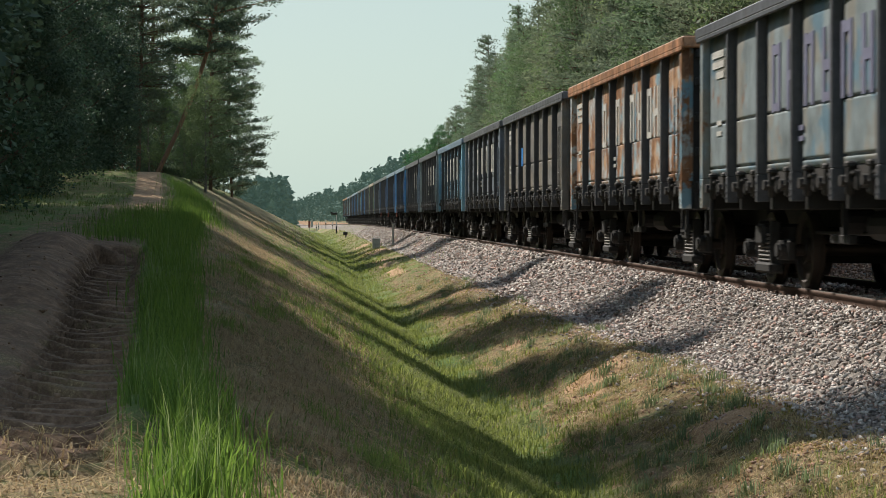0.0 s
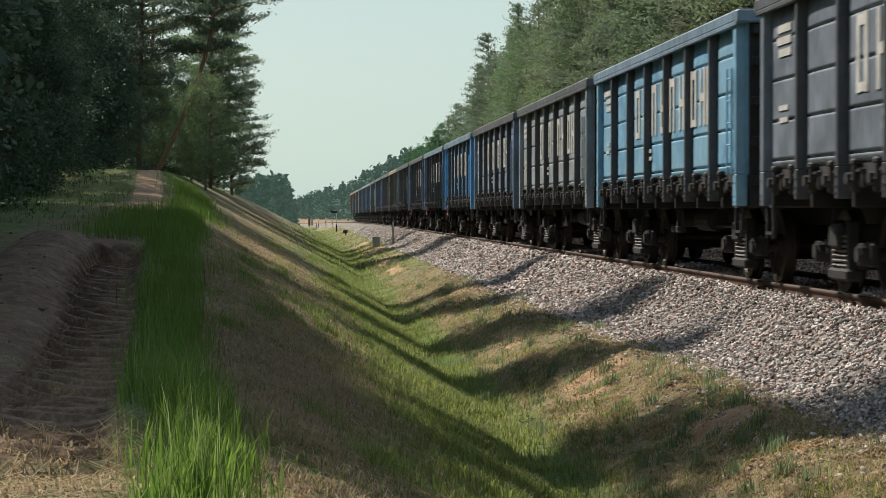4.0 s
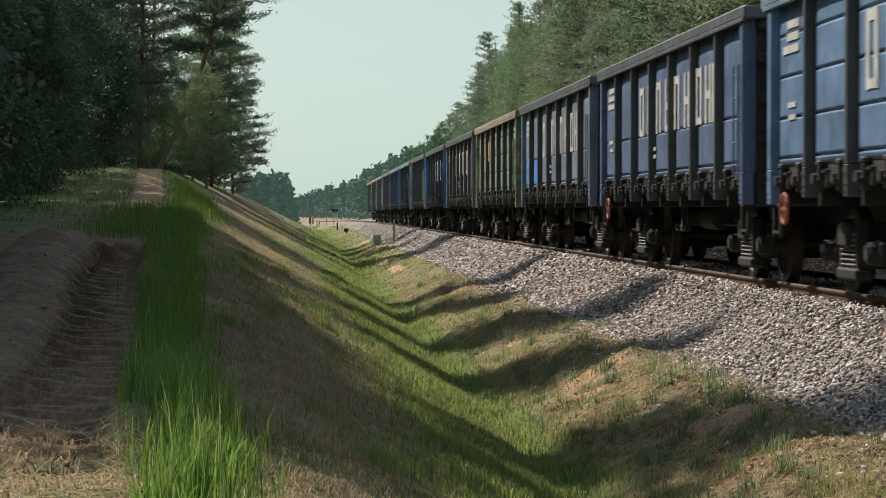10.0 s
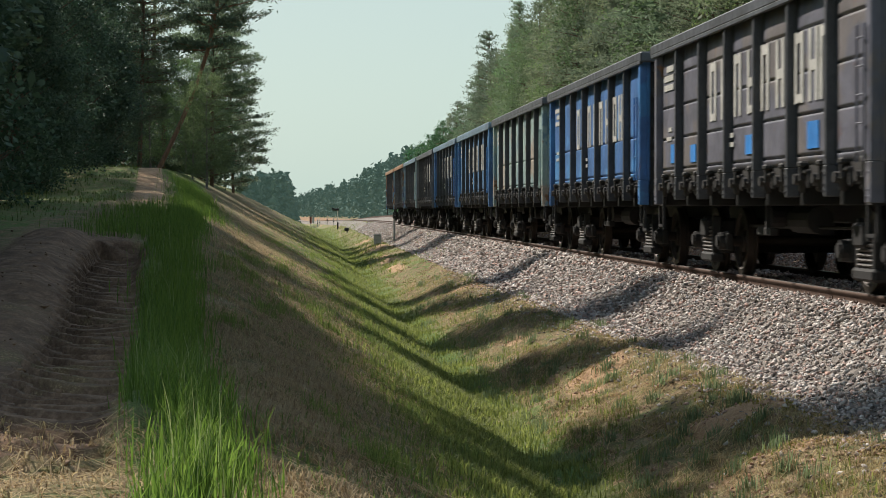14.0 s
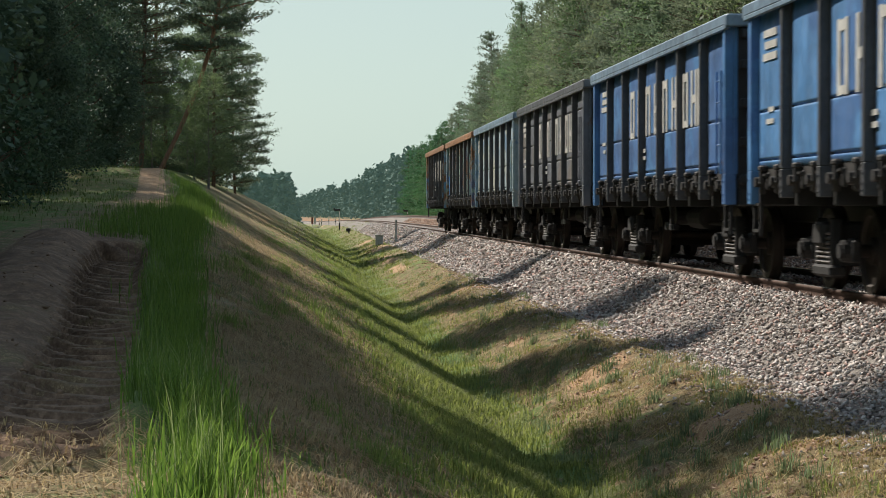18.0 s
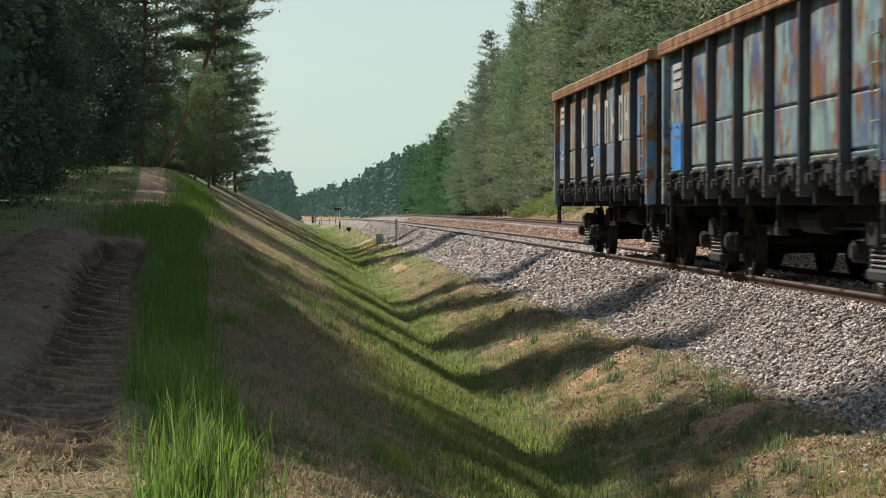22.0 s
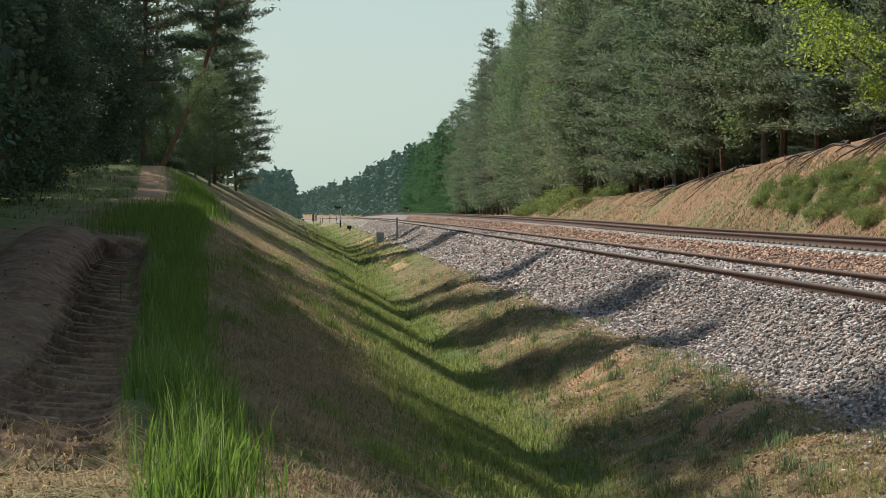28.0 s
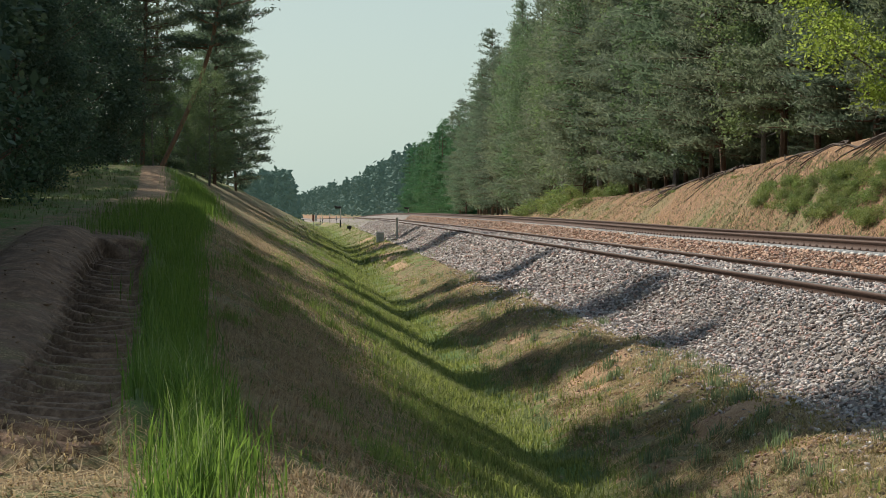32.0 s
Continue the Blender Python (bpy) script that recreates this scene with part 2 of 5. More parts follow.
def crest(y):
    """Height of the sandy path on top of the cutting's left bank."""
    return np.interp(y, [-40, 0, 9.5, 12.5, 17, 25, 32, 45, 57, 70, 80, 100, 150, 185, 230, 600],
                     [-1.5, -1.36, -1.22, -1.08, -0.93, -0.68, -0.28, 0.12, 0.55, 1.45, 1.8, 2.05, 2.0, -1.0, -2.0, -2.6])


def right_crest(y):
    return np.interp(y, [0, 40, 61, 74, 84, 97, 115, 140, 156, 200, 300, 600], [2.9, 2.7, 2.34, 2.0, 1.71, 1.19, 0.95, 0.85, -0.2, -0.3, -0.4, -1.5])


TRACK_GAP = 4.1


def wobble(x, y, size, seed=0.0):
    """Smooth unevenness in about -1..1: value noise of two octaves, with lumps of about the given size."""
    x, y = np.broadcast_arrays(np.asarray(x, float), np.asarray(y, float))
    total = 0.0
    for octave, share in ((1.0, 0.72), (2.3, 0.38)):
        px, py = x * octave / size * 0.62 + seed * 17.3, y * octave / size * 0.62 - seed * 9.1
        ix, iy = np.floor(px), np.floor(py)
        fx, fy = px - ix, py - iy
        fx, fy = fx * fx * (3 - 2 * fx), fy * fy * (3 - 2 * fy)

        def corner(a, b):
            v = np.sin((ix + a) * 127.1 + (iy + b) * 311.7 + seed * 3.7) * 43758.5453
            return (v - np.floor(v)) * 2 - 1

        total = total + share * ((corner(0, 0) * (1 - fx) + corner(1, 0) * fx) * (1 - fy) + (corner(0, 1) * (1 - fx) + corner(1, 1) * fx) * fy)
    return total * 1.25


def smooth(a, b, v):
    s = np.clip((v - a) / (b - a), 0, 1)
    return s * s * (3 - 2 * s)


def rut(x, y):
    """Tyre track of a heavy machine in the sandy path: depth to add, and how deep inside it one is."""
    cx = -0.60 - 0.064 * y + 0.05 * np.sin(y / 2.3)
    w = (x - cx) / 0.36
    reach = smooth(9.6, 11.5, y) * (1 - smooth(29.4, 29.9, y)) * (1 + 0.9 * smooth(22, 29, y))
    inside = np.minimum(1, np.clip(1.2 - np.abs(w), 0, 1) * 2.5) * reach
    lug = np.sin((y - 0.24 * (w - 0.45) ** 2) * 2 * math.pi / 0.42 + 0.2 * wobble(x, y, 1.2, 3.6))
    dz = -0.17 * inside + (0.20 + 0.05 * wobble(x, y, 0.5, 6.1)) * np.minimum(inside, 1) * np.clip(lug * 2.2 + 0.1, -1, 0.7)
    side = (x - cx + 0.95) / 0.42
    berm = np.exp(-side ** 4) * (0.13 + 0.06 * wobble(x, y, 0.5, 8.0)) * smooth(14, 18, y) * (1 - smooth(30.5, 31.5, y))
    return dz + berm + 0.03 * np.exp(-((w - 1.35) / 0.3) ** 2) * reach, np.minimum(inside, 1)


# bare sandy humps below the ballast: sideways, ahead, half length
BARE_SPOTS = [(3.45, 33.2, 1.2), (3.5, 25.9, 0.6), (3.0, 24.4, 0.5), (3.95, 19.0, 0.4), (3.0, 44, 2.0), (3.2, 52, 2.2), (3.1, 63, 3.0), (3.4, 76, 4.0), (3.0, 90, 4.0), (3.6, 108, 5.0)]


def land(x, y):
    """Height of the ground."""
    x, y = np.asarray(x, float), np.asarray(y, float)
    u = x - line(y)
    zr = level(y)
    z2 = zr + rise(y)
    shelf = zr - 0.13
    foot = zr - 0.86
    ditch = zr - 1.52
    top = crest(y)
    zl = np.where(u > -4.9, foot + (ditch - foot) * smooth(0, 1, (-2.45 - u) / 2.45), ditch + 0.53 * (-4.9 - u))
    zl = np.where(u < -4.3, np.maximum(zl, ditch + 0.05 * (u + 4.9) ** 2), zl)
    over = zl - top
    zl = np.where((over > -0.25) & (u < -5), top - 0.25 * np.exp(-np.clip(over + 0.25, 0, 9) / 0.25), zl)
    zl = zl + 0.08 * wobble(x, y, 1.2) * smooth(-2.4, -3.4, u) + (0.03 + 0.025 * smooth(-5.0, -4.2, u)) * wobble(x, y, 0.35, 2.0) * smooth(-2.4, -3.0, u)
    hump = np.clip(wobble(x * 0.6, y, 1.5, 5.3) + 0.35 * wobble(x, y, 0.5, 1.9), -0.6, 1.2)
    zl = zl + 0.17 * hump * smooth(-2.6, -3.1, u) * (1 - smooth(-4.0, -4.8, u)) * smooth(5, 12, y) * (1 - 0.5 * smooth(50, 90, y))
    zl = zl + 0.10 * sum(np.exp(-((x - a) / 0.6) ** 2 - ((y - b) / c) ** 2) for a, b, c in BARE_SPOTS) * (u < -2.6)
    zl = zl + 0.8 * smooth(-14, -60, u) * smooth(20, 60, y)
    shoulder = shelf + (foot - shelf) * smooth(-1.0, -2.58, u) ** 0.9
    mid = shelf + (z2 - 0.255 - shelf) * smooth(1.7, 2.5, u)
    zz = np.where(u < -2.58, zl, np.where(u < -1.0, shoulder, mid))
    toe = z2 - 0.55
    r = np.where(u > 5.7, z2 - 0.255 - 0.295 * np.clip((u - 5.75) / 0.6, 0, 1), zz)
    rc = right_crest(y)
    bank = toe + (rc - toe) * smooth(6.6, 10.2, u) + 0.05 * wobble(x, y, 1.6, 1.0) * smooth(6.6, 7.6, u)
    bank = bank + 3.2 * smooth(11, 60, u)
    r = np.where(u > 6.4, np.where(u > 6.6, bank, toe), r)
    dz, _ = rut(x, y)
    return r + np.where(u < -6, dz, 0)


def strip_middle(y):
    """The grass strip between the path and the cutting's slope."""
    return np.interp(y, [0, 9.6, 12.5, 16.3, 22.5, 31, 45, 57, 75, 100], [0, -0.51, -0.76, -1.0, -1.34, -1.83, -2.3, -2.8, -4.0, -5.2])


def cover(x, y):
    """Sand, grass and gravel, each 0 to 1."""
    u = x - line(y)
    gravel = smooth(-2.75, -2.3, u + 0.2 * wobble(x, y, 0.8, 6.0)) * (1 - smooth(6.1, 6.5, u))
    _, inside = rut(x, y)
    over = land(x, y) - crest(y)
    path = np.clip(np.exp(-((x + 1.25 + 0.064 * y) / 0.95) ** 4) + inside, 0, 1) * (1 - smooth(32, 34, y)) * (0.75 + 0.25 * wobble(x, y, 0.5, 1.1))
    far_path = np.exp(-((x - np.interp(y, [45, 57, 75, 95], [-3.3, -4.0, -5.2, -6.5])) / 0.42) ** 4) * smooth(46, 52, y)
    side_path = np.exp(-((y - 43 + 0.4 * (x + 6)) / 3.2) ** 4) * smooth(-2.6, -3.6, x) * (0.4 + 0.6 * wobble(x, y, 0.6, 3.0))
    path = np.maximum(path, side_path)
    strip = np.exp(-((x - strip_middle(y)) / (0.22 + 0.006 * y)) ** 4) * smooth(4, 7, y) * (1 - smooth(120, 150, y))
    ditch = np.exp(-((u + 5.5) / 0.7) ** 2) * 0.85
    ditch = np.maximum(ditch, np.exp(-((u + 4.7) / 0.7) ** 2) * 0.7)
    far = smooth(35, 70, y) * (u < -2.6) * (0.5 + 0.25 * wobble(x, y * 0.3, 0.7, 8.8)) * (u > -8.5)
    patch = 0.5 * (1 + wobble(x, y, 0.9, 4.0)) * (u > -4.2) * (u < -2.3)
    green = np.clip(np.maximum.reduce([strip, ditch, far, 0.42 * patch]), 0, 1)
    green = np.where(u < -11.5, 0.6, green)
    sandy = np.clip(np.maximum(path * (1 - strip * 0.6), far_path), 0, 1)
    spots = sum(np.exp(-((x - a) / 0.55) ** 2 - ((y - b) / c) ** 2) for a, b, c in BARE_SPOTS)
    bare = np.clip(1.35 * spots + 0.3 * wobble(x, y, 0.4, 2.9) + wobble(x * 0.6, y, 1.5, 5.3) * 0.9 - 0.3 + 0.35 * smooth(62, 80, y) * (1 - smooth(125, 145, y)), 0, 0.95) * smooth(-4.3, -3.7, u) * (u < -2.3)
    right = np.where(u > 6.6, np.clip(0.55 + 0.4 * wobble(x, y, 1.3, 0.7) + 0.45 * smooth(8.5, 9.4, u), 0.1, 1.0) * (1 - smooth(10.5, 12, u)), 0)
    brush = np.where(u > 6.6, np.clip(0.38 + 0.45 * wobble(x, y, 2.0, 2.0), 0, 1) * (1 - smooth(9, 10, u)), 0)
    soil = np.where(y < 46, np.clip(path * (1 - strip * 0.6), 0, 1), 0) * smooth(9.4, 10.8, y)
    humus = np.where(u > 9, np.exp(-((u - 10.1 + 0.5 * wobble(x, y, 2.0, 3.3)) / 0.55) ** 2) * (0.75 + 0.4 * wobble(x, y, 1.0, 7.1)) * (1 - smooth(120, 150, y)), 0)
    soil = np.maximum(soil, humus)
    sandy = np.maximum(np.where(y < 46, 0, sandy), bare)
    return np.stack([sandy, np.maximum(green, brush * 0.75), gravel, soil, right], -1)


def grid_mesh(name, xs, ys, follow=True):
    X, Y = np.meshgrid(xs, ys)
    if follow:
        X = X + (line(Y) - 7.1) * smooth(-60, -20, X) * (1 - smooth(40, 90, X))
    Z = land(X, Y)
    n, m = len(xs), len(ys)
    verts = np.stack([X, Y, Z], -1).reshape(-1, 3)
    i = (np.arange(m - 1)[:, None] * n + np.arange(n - 1)[None, :]).reshape(-1)
    faces = np.stack([i, i + 1, i + n + 1, i + n], -1)
    me = mesh_from(name, verts, faces)
    c = cover(X, Y).reshape(-1, 5)
    one = np.ones((len(c), 1))
    for key, part_of in (("cover", c[:, :3]), ("cover_more", np.concatenate([c[:, 3:], 0 * one], 1))):
        at = me.color_attributes.new(key, "FLOAT_COLOR", "POINT")
        at.data.foreach_set("color", np.concatenate([part_of, one], 1).astype(np.float32).ravel())
    me.shade_smooth()
    return me


def mesh_from(name, verts, faces):
    """A mesh from arrays of corners and of equal-sided faces."""
    me = bpy.data.meshes.new(name)
    verts, faces = np.asarray(verts, np.float32), np.asarray(faces, np.int32)
    k = faces.shape[1]
    me.vertices.add(len(verts))
    me.vertices.foreach_set("co", verts.ravel())
    me.loops.add(faces.size)
    me.loops.foreach_set("vertex_index", faces.ravel())
    me.polygons.add(len(faces))
    me.polygons.foreach_set("loop_start", np.arange(0, faces.size, k, dtype=np.int32))
    me.update(calc_edges=True)
    return me


def steps(*spans):
    """Joined runs of (start, stop, step)."""
    return np.concatenate([np.arange(a, b, s) for a, b, s in spans])


xs = steps((-900, -100, 40), (-100, -30, 5), (-30, -8, 0.6), (-8, -3.6, 0.12), (-3.6, 0.4, 0.045), (0.4, 5.6, 0.09), (5.6, 9, 0.35),
           (9, 18, 0.25), (18, 40, 2), (40, 100, 6), (100, 901, 40))
ys = steps((-120, 4, 4), (4, 9, 0.2), (9, 30, 0.05), (30, 40, 0.11), (40, 80, 0.3), (80, 200, 1.2), (200, 500, 6), (500, 2601, 60))
ground = tagged(new("ground", grid_mesh("ground", xs, ys)), "sandy ground with grass, ditch and rail cutting", "ground", kind="structure")
ground.data.materials.append(M_GROUND)

# ---------------------------------------------------------------- small mesh helpers


def part(name, bm, material, parent=None, label=""):
    """Links a bmesh as one mesh object under a thing or part."""
    me = bpy.data.meshes.new(name)
    bm.to_mesh(me)
    bm.free()
    me.materials.append(material)
    ob = new(name, me)
    ob.parent = parent
    if label:
        ob["label"] = label
    return ob


def put(name, me, parent, m=None):
    """Links a mesh that is shared between alike parts."""
    ob = new(name, me)
    ob.parent = parent
    if m is not None:
        ob.matrix_basis = m
    return ob


def box(bm, x0, x1, y0, y1, z0, z1, bevel=0.0):
    """Adds a box, with its edges broken by bevel."""
    r = bmesh.ops.create_cube(bm, size=1, matrix=Matrix.LocRotScale(((x0 + x1) / 2, (y0 + y1) / 2, (z0 + z1) / 2), None, (x1 - x0, y1 - y0, z1 - z0)))
    if bevel:
        edges = list({e for v in r["verts"] for e in v.link_edges})
        bmesh.ops.bevel(bm, geom=edges, offset=bevel, segments=1, affect="EDGES")
    return r["verts"]


def tube(bm, a, b, r0, r1=None, sides=8):
    """Adds a tapered rod from a to b."""
    a, b = Vector(a), Vector(b)
    d = b - a
    m = Matrix.Translation((a + b) / 2) @ d.to_track_quat("Z", "Y").to_matrix().to_4x4()
    return bmesh.ops.create_cone(bm, cap_ends=True, segments=sides, radius1=r0, radius2=r0 if r1 is None else r1, depth=d.length, matrix=m)["verts"]


def as_mesh(name, bm, material):
    me = bpy.data.meshes.new(name)
    bm.to_mesh(me)
    bm.free()
    me.materials.append(material)
    return me


# ---------------------------------------------------------------- the two tracks


def sweep(name, profile, offset, lift, ys, material):
    """A rail-like profile drawn along the track."""
    k = len(profile)
    pts = []
    for y in ys:
        x0, z0 = float(line(y)) + offset, float(level(y)) + (float(rise(y)) if lift else 0)
        slope = (float(line(y + 1)) - float(line(y - 1))) / 2
        pts += [(x0 + px, y - px * slope, z0 + pz) for px, pz in profile]
    faces = [(i * k + j, i * k + (j + 1) % k, (i + 1) * k + (j + 1) % k, (i + 1) * k + j) for i in range(len(ys) - 1) for j in range(k)]
    me = mesh_from(name, pts, faces)
    me.materials.append(material)
    return me


HEAD = [(-0.036, 0.0), (0.036, 0.0), (0.036, -0.035), (0.012, -0.05), (0.010, -0.14), (0.066, -0.165), (0.066, -0.18),
        (-0.066, -0.18), (-0.066, -0.165), (-0.010, -0.14), (-0.012, -0.05), (-0.036, -0.035)]
SHINE = [(-0.026, 0.003), (0.026, 0.003), (0.026, -0.002), (-0.026, -0.002)]
rail_ys = steps((-60, 200, 4), (200, 820, 12))
for lift, name in ((0, "near_track"), (1, "far_track")):
    for side in (-1, 1):
        off = side * 0.795 + lift * TRACK_GAP
        rail = tagged(new("rail", sweep("rail", HEAD, off, lift, rail_ys, M_RAIL)), "long rusty brown steel rail on sleepers", "rail", "rails", "structure")
        top = new("running_surface", sweep("running_surface", SHINE, off, lift, rail_ys, M_RAIL_TOP if not lift else M_RAIL))
        top.parent = rail

# ---------------------------------------------------------------- the goods train
PITCH_W, HALF_BODY, WHEEL_R, PIVOT, AXLE = 13.92, 6.40, 0.4785, 4.325, 0.925
PANELS = 7
EDGE_Y = [-HALF_BODY + 0.16 + (2 * HALF_BODY - 0.32) * i / PANELS for i in range(PANELS + 1)]
PANEL_W = EDGE_Y[1] - EDGE_Y[0]


def panel_mesh(name, seams, side, material):
    """A pressed side sheet, bulged between its posts, with recessed seams across it."""
    w, z0, z1 = PANEL_W - 0.10, 1.44, 3.34
    rows = sorted({0.0, 1.0, *[i / 12 for i in range(1, 12)], *[s + d for s in seams for d in (-0.022, -0.008, -0.006, 0.006, 0.008, 0.022)]})
    cols = [i / 10 for i in range(11)]
    n = len(cols)
    verts, faces = [], []
    for v in rows:
        deep = 0.034 if any(abs(v - s) < 0.007 for s in seams) else 0.0
        for c in cols:
            a, b = min(c, 1 - c), min(v, 1 - v)
            edge = min(1, a / 0.14) * min(1, (1 - v) / 0.10 if v > 0.5 else v / 0.03)
            swell = 0.042 * edge ** 0.6 * (0.75 + 0.25 * math.sin(math.pi * c))
            verts.append((side * (1.445 + swell - deep), (c - 0.5) * w, z0 + (z1 - z0) * v))
    for i in range(len(rows) - 1):
        for j in range(n - 1):
            q = (i * n + j, i * n + j + 1, (i + 1) * n + j + 1, (i + 1) * n + j)
            faces.append(q if side > 0 else q[::-1])
    inner = len(verts)
    verts += [(side * 1.41, s * w / 2, z) for s, z in ((-1, z0), (1, z0), (1, z1), (-1, z1))]
    faces.append(tuple(inner + i for i in ((0, 3, 2, 1) if side > 0 else (0, 1, 2, 3))))
    me = mesh_from(name, verts, faces)
    me.materials.append(material)
    me.shade_smooth()
    return me


def post_mesh(side, wide, material):
    """A hat-section stanchion riveted over the joint of two sheets, tapered at its foot."""
    bm = bmesh.new()
    box(bm, *sorted((side * 1.40, side * 1.57)), -wide / 2, wide / 2, 1.40, 3.36, 0.015)
    box(bm, *sorted((side * 1.40, side * 1.462)), -wide / 2 - 0.045, wide / 2 + 0.045, 1.40, 3.36)
    foot = 1.07 if wide < 0.15 else 1.0
    box(bm, *sorted((side * 1.42, side * 1.57)), -wide / 2, wide / 2, foot, 1.405, 0.01)
    for z in (foot + 0.06, foot + 0.13, 1.30):
        tube(bm, (side * 1.57, 0, z), (side * 1.585, 0, z), 0.014, sides=6)
    return as_mesh("post", bm, material)


def latch_mesh(side):
    """Discharge-hatch hooks and their bell crank under one side sheet."""
    bm = bmesh.new()
    box(bm, *sorted((side * 1.36, side * 1.44)), -PANEL_W / 2 + 0.06, PANEL_W / 2 - 0.06, 1.30, 1.45, 0.01)
    for y in (-0.45, 0.40):
        # bracket, hook, its pin, and the sector that locks it
        box(bm, *sorted((side * 1.42, side * 1.54)), y - 0.08, y + 0.08, 1.40, 1.47, 0.02)
        box(bm, *sorted((side * 1.45, side * 1.53)), y - 0.04, y + 0.04, 1.24, 1.42, 0.02)
        tube(bm, (side * 1.50, y, 1.27), (side * 1.47, y + 0.06, 1.13), 0.045, 0.03, sides=6)
        tube(bm, (side * 1.48, y - 0.17, 1.36), (side * 1.48, y + 0.17, 1.32), 0.026, sides=6)
        tube(bm, (side * 1.47, y + 0.15, 1.27), (side * 1.56, y + 0.15, 1.27), 0.062, sides=8)
        box(bm, *sorted((side * 1.45, side * 1.50)), y + 0.11, y + 0.19, 1.13, 1.28, 0.02)
        box(bm, *sorted((side * 1.43, side * 1.48)), y - 0.20, y - 0.13, 1.17, 1.38, 0.015)
    return as_mesh("hatch_latch", bm, M_LATCH)


def hatch_mesh(side):
    bm = bmesh.new()
    vs = [bm.verts.new(p) for p in ((side * 0.35, -PANEL_W / 2 + 0.05, 1.06), (side * 0.35, PANEL_W / 2 - 0.05, 1.06),
                                    (side * 1.42, PANEL_W / 2 - 0.05, 1.34), (side * 1.42, -PANEL_W / 2 + 0.05, 1.34))]
    f = bm.faces.new(vs)
    r = bmesh.ops.extrude_face_region(bm, geom=[f])
    for v in r["geom"]:
        if isinstance(v, bmesh.types.BMVert):
            v.co.z += 0.03
    bmesh.ops.recalc_face_normals(bm, faces=bm.faces)
    return as_mesh("floor_hatch", bm, M_DARK)


def wheelset_mesh():
    """Axle with two dished wheels and their flanges, and rough marks so that the turning shows."""
    bm = bmesh.new()
    tube(bm, (-1.05, 0, 0), (1.05, 0, 0), 0.075, sides=12)
    for s in (-1, 1):
        ring = [(0.66, WHEEL_R + 0.028), (0.692, WHEEL_R + 0.028), (0.705, WHEEL_R), (0.805, WHEEL_R - 0.004), (0.805, 0.40), (0.765, 0.375), (0.735, 0.16), (0.80, 0.15), (0.80, 0.05)]
        n = 28
        grid = [[bm.verts.new((s * x, r * math.cos(2 * math.pi * i / n), r * math.sin(2 * math.pi * i / n))) for i in range(n)] for x, r in ring]
        for a, b in zip(grid, grid[1:]):
            for i in range(n):
                q = (a[i], a[(i + 1) % n], b[(i + 1) % n], b[i])
                bm.faces.new(q if s > 0 else q[::-1])
        for i in range(3):
            a = i * 2.1
            box(bm, *sorted((s * 0.74, s * 0.775)), 0.25 * math.cos(a) - 0.03, 0.25 * math.cos(a) + 0.03, 0.25 * math.sin(a) - 0.03, 0.25 * math.sin(a) + 0.03)
    bmesh.ops.recalc_face_normals(bm, faces=bm.faces)
    return as_mesh("wheelset", bm, M_WHEEL)


def side_frame_mesh(side):
    """Cast bogie side frame: arched top, two windows, spring seat and axle boxes."""
    outline = [(-1.22, 0.60), (-1.18, 0.68), (-0.76, 0.72), (-0.45, 0.86), (0.45, 0.86), (0.76, 0.72), (1.18, 0.68), (1.22, 0.60), (1.10, 0.54), (0.80, 0.53),
               (0.52, 0.30), (0.40, 0.20), (-0.40, 0.20), (-0.52, 0.30), (-0.80, 0.53), (-1.10, 0.54)]
    bm = bmesh.new()
    f = bm.faces.new([bm.verts.new((0, y, z)) for y, z in outline])
    hole = bmesh.ops.inset_region(bm, faces=[f], thickness=0.10, use_even_offset=True)
    bmesh.ops.delete(bm, geom=[f], context="FACES")
    r = bmesh.ops.extrude_face_region(bm, geom=bm.faces[:])
    for v in r["geom"]:
        if isinstance(v, bmesh.types.BMVert):
            v.co.x += 0.13
    for v in bm.verts:
        v.co.x = side * (0.96 + v.co.x)
    for y in (-AXLE, AXLE):
        tube(bm, (side * 0.94, y, WHEEL_R), (side * 1.13, y, WHEEL_R), 0.135, 0.12, 14)
        tube(bm, (side * 1.125, y, WHEEL_R), (side * 1.16, y, WHEEL_R), 0.085, sides=10)
        box(bm, *sorted((side * 0.95, side * 1.06)), y - 0.15, y + 0.15, WHEEL_R + 0.02, 0.62, 0.05)
        for k in (-1, 1):
            box(bm, *sorted((side * 0.95, side * 1.05)), y + k * 0.17 - 0.035, y + k * 0.17 + 0.035, WHEEL_R - 0.13, 0.60, 0.02)
    for y in (-0.33, 0.33):
        box(bm, *sorted((side * 0.97, side * 1.10)), y - 0.05, y + 0.05, 0.24, 0.84, 0.015)
    box(bm, *sorted((side * 0.93, side * 1.13)), -0.42, 0.42, 0.17, 0.31, 0.03)
    bmesh.ops.recalc_face_normals(bm, faces=bm.faces)
    return as_mesh("side_frame", bm, M_UNDER)


